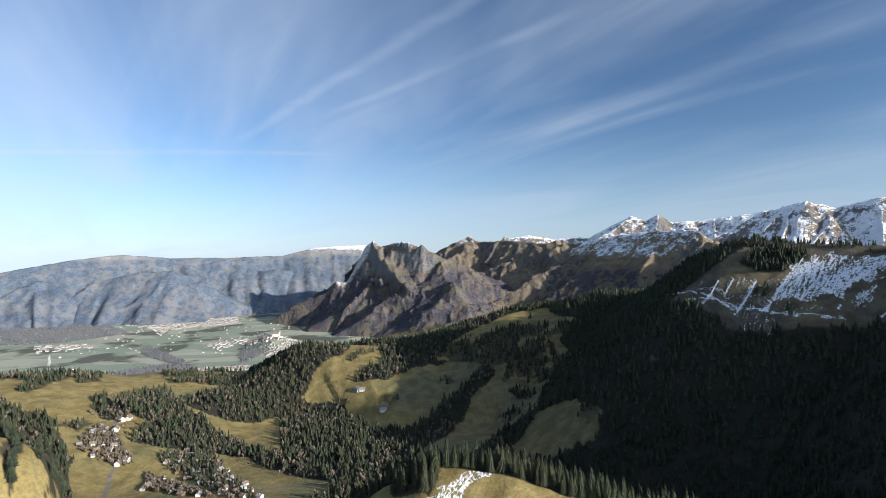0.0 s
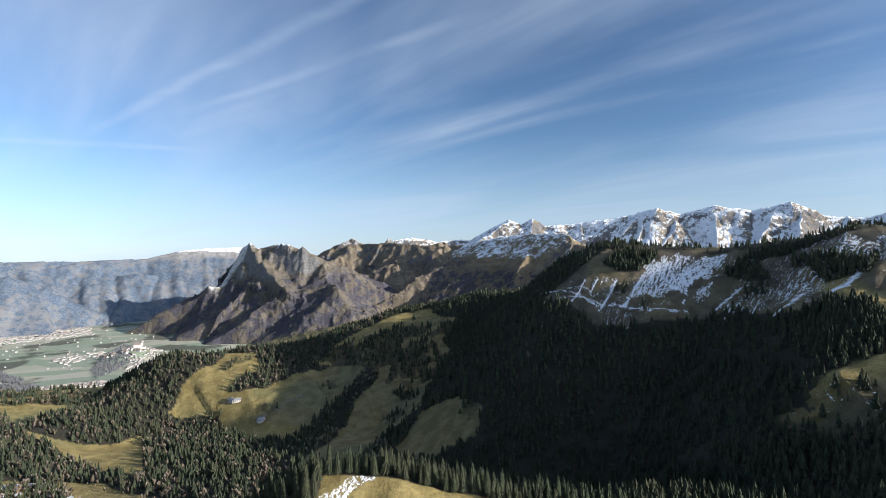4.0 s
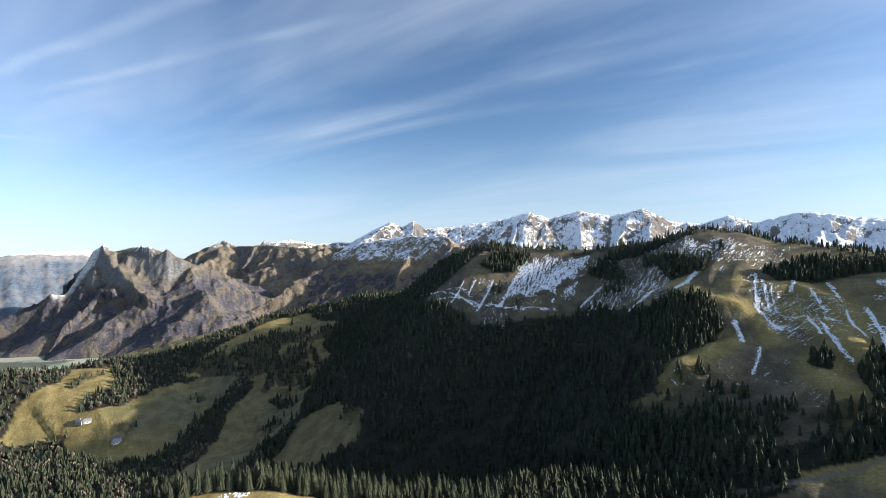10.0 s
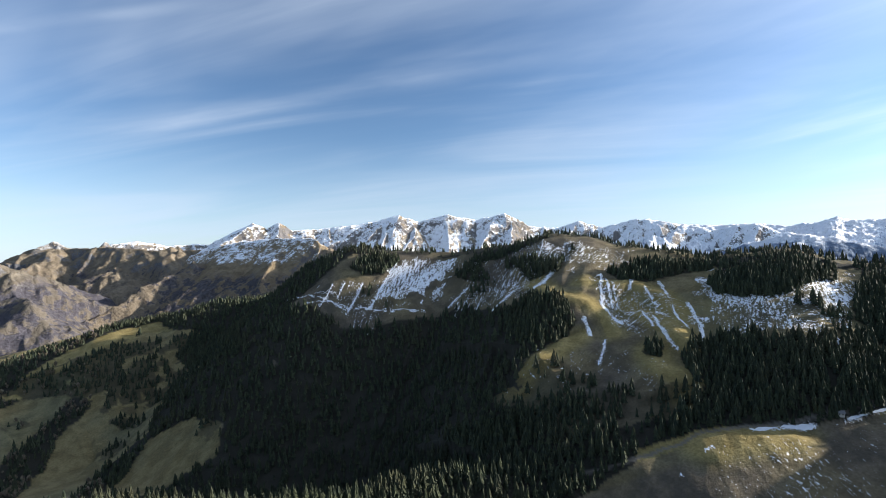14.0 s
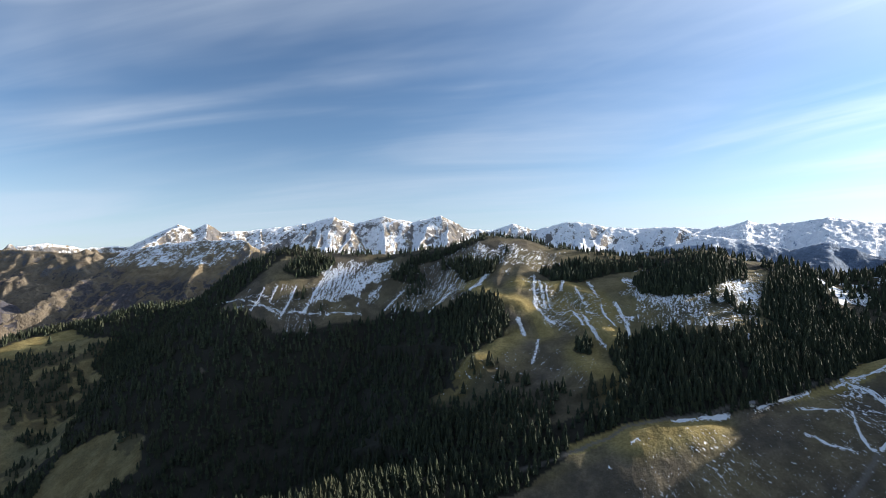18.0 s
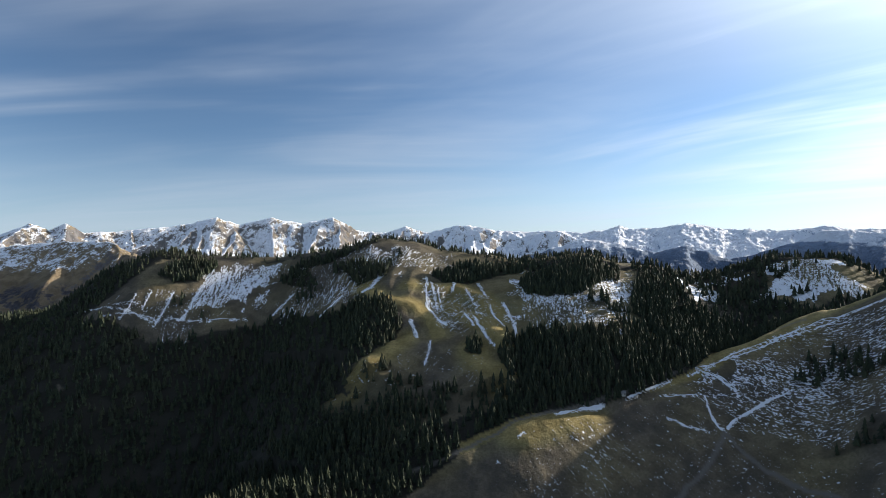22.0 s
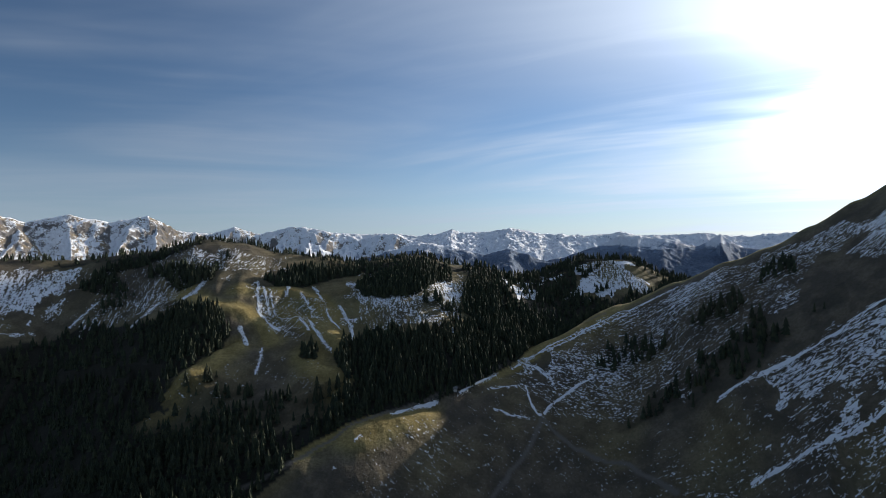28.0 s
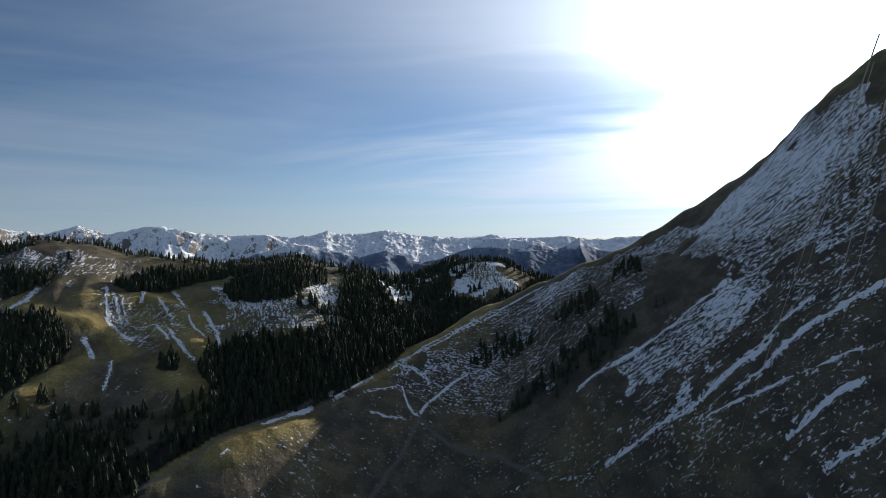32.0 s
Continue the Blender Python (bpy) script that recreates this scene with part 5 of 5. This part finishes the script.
def box(x0, y0, z0, x1, y1, z1):
    v = [(x, y, z) for z in (z0, z1) for x, y in ((x0, y0), (x1, y0), (x1, y1), (x0, y1))]
    return v, [(3, 2, 1, 0), (4, 5, 6, 7), (0, 1, 5, 4), (1, 2, 6, 5), (2, 3, 7, 6), (3, 0, 4, 7)]


def roof_shape(w, l, z, rise, over, thick=0.3):
    """A gabled roof of two slabs with overhang, ridge along y."""
    hw, hl, drop = w / 2 + over, l / 2 + over, over * rise / (w / 2)
    sec = [(-hw, z - drop), (0, z + rise), (hw, z - drop), (hw, z - drop + thick), (0, z + rise + thick), (-hw, z - drop + thick)]
    v = [(x, y, zz) for y in (-hl, hl) for x, zz in sec]
    f = [(0, 1, 7, 6), (1, 2, 8, 7), (2, 3, 9, 8), (3, 4, 10, 9), (4, 5, 11, 10), (5, 0, 6, 11), (0, 5, 4, 1), (1, 4, 3, 2), (6, 7, 10, 11), (7, 8, 9, 10)]
    return v, f


def house_thing(name, w, l, h, rise, wall, roof, label, category, group, chimney=True):
    root = new(name)
    v, f = box(-w / 2, -l / 2, -1.5, w / 2, l / 2, h)
    v += [(0, -l / 2, h + rise - 0.1), (0, l / 2, h + rise - 0.1)]
    f = [q for q in f if q != (4, 5, 6, 7)] + [(4, 5, 8), (6, 7, 9)]
    link_mesh("wall", v, f, [wall], root)
    roof_part = link_mesh("roof", *roof_shape(w, l, h, rise, 0.9), [roof], root)
    if chimney:
        link_mesh("chimney", *box(w * 0.15, l * 0.1, h + rise * 0.3, w * 0.15 + 0.8, l * 0.1 + 0.8, h + rise + 1.0), [WALLS[0]], roof_part)
    storeys = 2 if h > 4.5 else 1
    for s in range(storeys):
        for k in range(3):
            y = -l / 2 + l * (k + 0.5) / 3
            for sx in (-1, 1):
                if s == 0 and k == 1 and sx == 1:
                    link_mesh("door", *box(w / 2 - 0.05, y - 0.6, 0, w / 2 + 0.06, y + 0.6, 2.1), [DOORS], root)
                else:
                    x0, x1 = sorted((sx * (w / 2 - 0.05), sx * (w / 2 + 0.05)))
                    link_mesh("window", *box(x0, y - 0.6, 0.9 + 2.7 * s, x1, y + 0.6, 2.2 + 2.7 * s), [GLASS], root)
    return tagged(root, label, category, group)


def settle(base, places, scale=(0.85, 1.2), turn=None):
    for k, (x, y) in enumerate(places):
        z = float(height(np.array([x]), np.array([y]))[0])
        s = g.uniform(*scale)
        m = Matrix.Translation((x, y, z)) @ Matrix.Rotation(g.uniform(0, 6.28) if turn is None else turn, 4, "Z") @ Matrix.Diagonal((s, s, s, 1))
        if k == 0:
            base.matrix_basis = m
        else:
            copy_thing(base, Matrix.Identity(4)).matrix_basis = m


village = np.concatenate([in_poly(260, VILLAGE_A), in_poly(420, VILLAGE_B), in_poly(120, VILLAGE_C)])
village = lone_keep(np.column_stack([village, village[:, 0]]), 8.5)[:180, :2]
KINDS = [
    house_thing("house", 10, 13, 5.6, 3.6, WALLS[0], ROOFS[0], "white plastered house with a brown tiled roof", "house", "village houses"),
    house_thing("house", 9, 11, 5.2, 3.2, WALLS[0], ROOFS[1], "pale plastered house with a grey roof", "house", "village houses"),
    house_thing("chalet", 10, 12, 5.0, 3.4, WALLS[1], ROOFS[0], "brown timber chalet with a tiled roof", "chalet", "village houses"),
    house_thing("chalet", 9, 10, 4.2, 3.0, WALLS[1], ROOFS[1], "small timber chalet with a grey roof", "chalet", "village houses"),
]
for k, base in enumerate(KINDS):
    settle(base, village[k::4], (0.5, 0.78))
settle(house_thing("farmhouse", 13, 20, 6.0, 4.6, WALLS[0], ROOFS[0], "large white farmhouse on the sunny meadow", "farmhouse", "farmhouses"), FARMHOUSES, (0.7, 0.9))
settle(house_thing("alpine_chalet", 9, 14, 4.6, 3.4, WALLS[0], ROOFS[1], "white alpine chalet on a sunlit meadow", "chalet", "alpine chalets"), CHALETS)
settle(house_thing("mountain_hut", 6, 9, 3.2, 2.0, WALLS[0], ROOFS[1], "small pale mountain hut on the grassy crest", "hut", "mountain huts", False), HUTS, (0.9, 1.1), 0.6)


# ---- towns on the plain, too small to count ----
TOWN = [plain_material("town_walls", (0.32, 0.31, 0.30), (0.50, 0.49, 0.47), 0.02), plain_material("town_roofs", (0.20, 0.165, 0.145), (0.31, 0.275, 0.25), 0.02)]


def town(name, poly, n, label, big=1.0):
    xy = in_poly(n, poly)
    z = height(xy[:, 0], xy[:, 1])
    verts, faces, mats = [], [], []
    for (x, y), zz in zip(xy, z):
        w, l, h = g.uniform(4, 8) * big, g.uniform(6, 13) * big, g.uniform(2.5, 5)
        a = 0.4 + g.randint(2) * 1.571 + g.uniform(-0.15, 0.15)
        ca_, sa_ = math.cos(a), math.sin(a)
        bv, bf = box(-w / 2, -l / 2, -2, w / 2, l / 2, h)
        rv, rf = roof_shape(w, l, h, h * 0.5, 0.5)
        n0 = len(verts)
        verts += [(x + px_ * ca_ - py_ * sa_, y + px_ * sa_ + py_ * ca_, zz + pz_) for px_, py_, pz_ in bv + rv]
        faces += [tuple(i + n0 for i in q) for q in bf] + [tuple(i + n0 + 8 for i in q) for q in rf]
        mats += [0] * len(bf) + [1] * len(rf)
    me = bpy.data.meshes.new(name)
    me.from_pydata(verts, [], faces)
    for mt in TOWN:
        me.materials.append(mt)
    me.polygons.foreach_set("material_index", mats)
    me.update()
    return tagged(new(name, me), label, "town", kind="stuff")


town("town", TOWN_A, 420, "small pale houses of the town below the castle hill")
town("town", TOWN_B, 760, "pale blocks and halls of a larger town on the plain", 1.25)
town("hamlet", TOWN_C, 220, "scattered pale houses on the plain")
town("hamlet", TOWN_D, 240, "pale houses along the foot of the hills")
town("hamlet", TOWN_E, 70, "far pale buildings at the foot of the hills", 1.6)
town("hamlet", TOWN_H, 190, "white houses scattered over the wide plain", 0.8)
town("hamlet", TOWN_F, 60, "scattered pale farm buildings", 1.3)
town("hamlet", TOWN_G, 60, "row of pale halls at the edge of the plain", 1.8)

# ---- the castle on its hill ----
castle = new("castle")
cz = float(height(np.array([CASTLE[0]]), np.array([CASTLE[1]]))[0])
castle.matrix_basis = Matrix.Translation((CASTLE[0], CASTLE[1], cz)) @ Matrix.Rotation(0.5, 4, "Z")
link_mesh("keep", *box(-14, -9, -4, 14, 9, 15), [WALLS[0]], castle)
link_mesh("keep_roof", *roof_shape(18, 28, 0, 8, 0.6), [ROOFS[0]], castle).matrix_basis = Matrix.Translation((0, 0, 15)) @ Matrix.Rotation(1.571, 4, "Z")
n = 12
link_mesh("tower", [(20 + 5 * math.cos(6.283 * k / n), 5 * math.sin(6.283 * k / n), z) for z in (-4, 22) for k in range(n)], [(k, (k + 1) % n, n + (k + 1) % n, n + k) for k in range(n)], [WALLS[0]], castle)
link_mesh("tower_roof", [(20 + 5.6 * math.cos(6.283 * k / n), 5.6 * math.sin(6.283 * k / n), 22) for k in range(n)] + [(20, 0, 33)], [(k, (k + 1) % n, n) for k in range(n)], [ROOFS[0]], castle)
link_mesh("rampart", *box(-40, -13, -6, 34, -11, 4), [WALLS[0]], castle)
tagged(castle, "pale stone castle with a round tower on a small hill", "castle")
cs = np.array(CASTLE) + g.uniform(-1, 1, (26, 2)) * (95, 45) + (-60, -10)
old_town = house_thing("old_house", 9, 14, 6.5, 4, WALLS[0], ROOFS[0], "old pale town house below the castle", "house", "old town houses")
settle(old_town, cs)

# ---- power pylon on the plain ----
STEEL = plain_material("galvanised_steel", (0.42, 0.43, 0.44), (0.55, 0.56, 0.57), 1.0, 0.5)


def beam(a, b, r):
    a, b = Vector(a), Vector(b)
    q = (b - a).to_track_quat("Z", "Y").to_matrix()
    v = [tuple(p + q @ Vector((x * r, y * r, 0))) for p in (a, b) for x, y in ((-1, -1), (1, -1), (1, 1), (-1, 1))]
    return v, [(3, 2, 1, 0), (4, 5, 6, 7), (0, 1, 5, 4), (1, 2, 6, 5), (2, 3, 7, 6), (3, 0, 4, 7)]


pylon = new("power_pylon")
pxy = PYLON[0]
pylon.matrix_basis = Matrix.Translation((*pxy, float(height(np.array([pxy[0]]), np.array([pxy[1]]))[0])))
for sx, sy in ((-1, -1), (1, -1), (1, 1), (-1, 1)):
    link_mesh("leg", *beam((sx * 4, sy * 4, -1), (sx * 0.6, sy * 0.6, 42), 0.35), [STEEL], pylon)
for z, w in ((28, 9), (34, 11), (40, 7)):
    link_mesh("crossarm", *beam((-w, 0, z), (w, 0, z), 0.4), [STEEL], pylon)
for k in range(5):
    z0, z1 = k * 8, k * 8 + 8
    w0, w1 = 4 - 3.4 * z0 / 42, 4 - 3.4 * z1 / 42
    link_mesh("brace", *beam((-w0, -w0, z0), (w1, -w1, z1), 0.2), [STEEL], pylon)
    link_mesh("brace", *beam((w0, -w0, z0), (-w1, -w1, z1), 0.2), [STEEL], pylon)
tagged(pylon, "grey steel lattice power pylon on the green plain", "pylon")

# ---- ropes of the cableway up the steep slope ----
ROPE = plain_material("steel_rope", (0.50, 0.49, 0.48), (0.62, 0.61, 0.60), 1.0, 0.35)


def rope(start, end, sag, r):
    cu = bpy.data.curves.new("cableway_rope", "CURVE")
    cu.dimensions, cu.bevel_depth, cu.bevel_resolution = "3D", r, 2
    sp = cu.splines.new("POLY")
    sp.points.add(40)
    a, b = Vector(start), Vector(end)
    for k in range(41):
        t = k / 40
        p = a.lerp(b, t) - Vector((0, 0, 4 * sag * t * (1 - t)))
        sp.points[k].co = (*p, 1)
    cu.materials.append(ROPE)
    return tagged(new("cableway_rope", cu), "taut pale steel rope of a cableway over the slope", "rope", "cableway ropes")


for start, end, sag, r in ROPES:
    rope(start, end, sag, r)
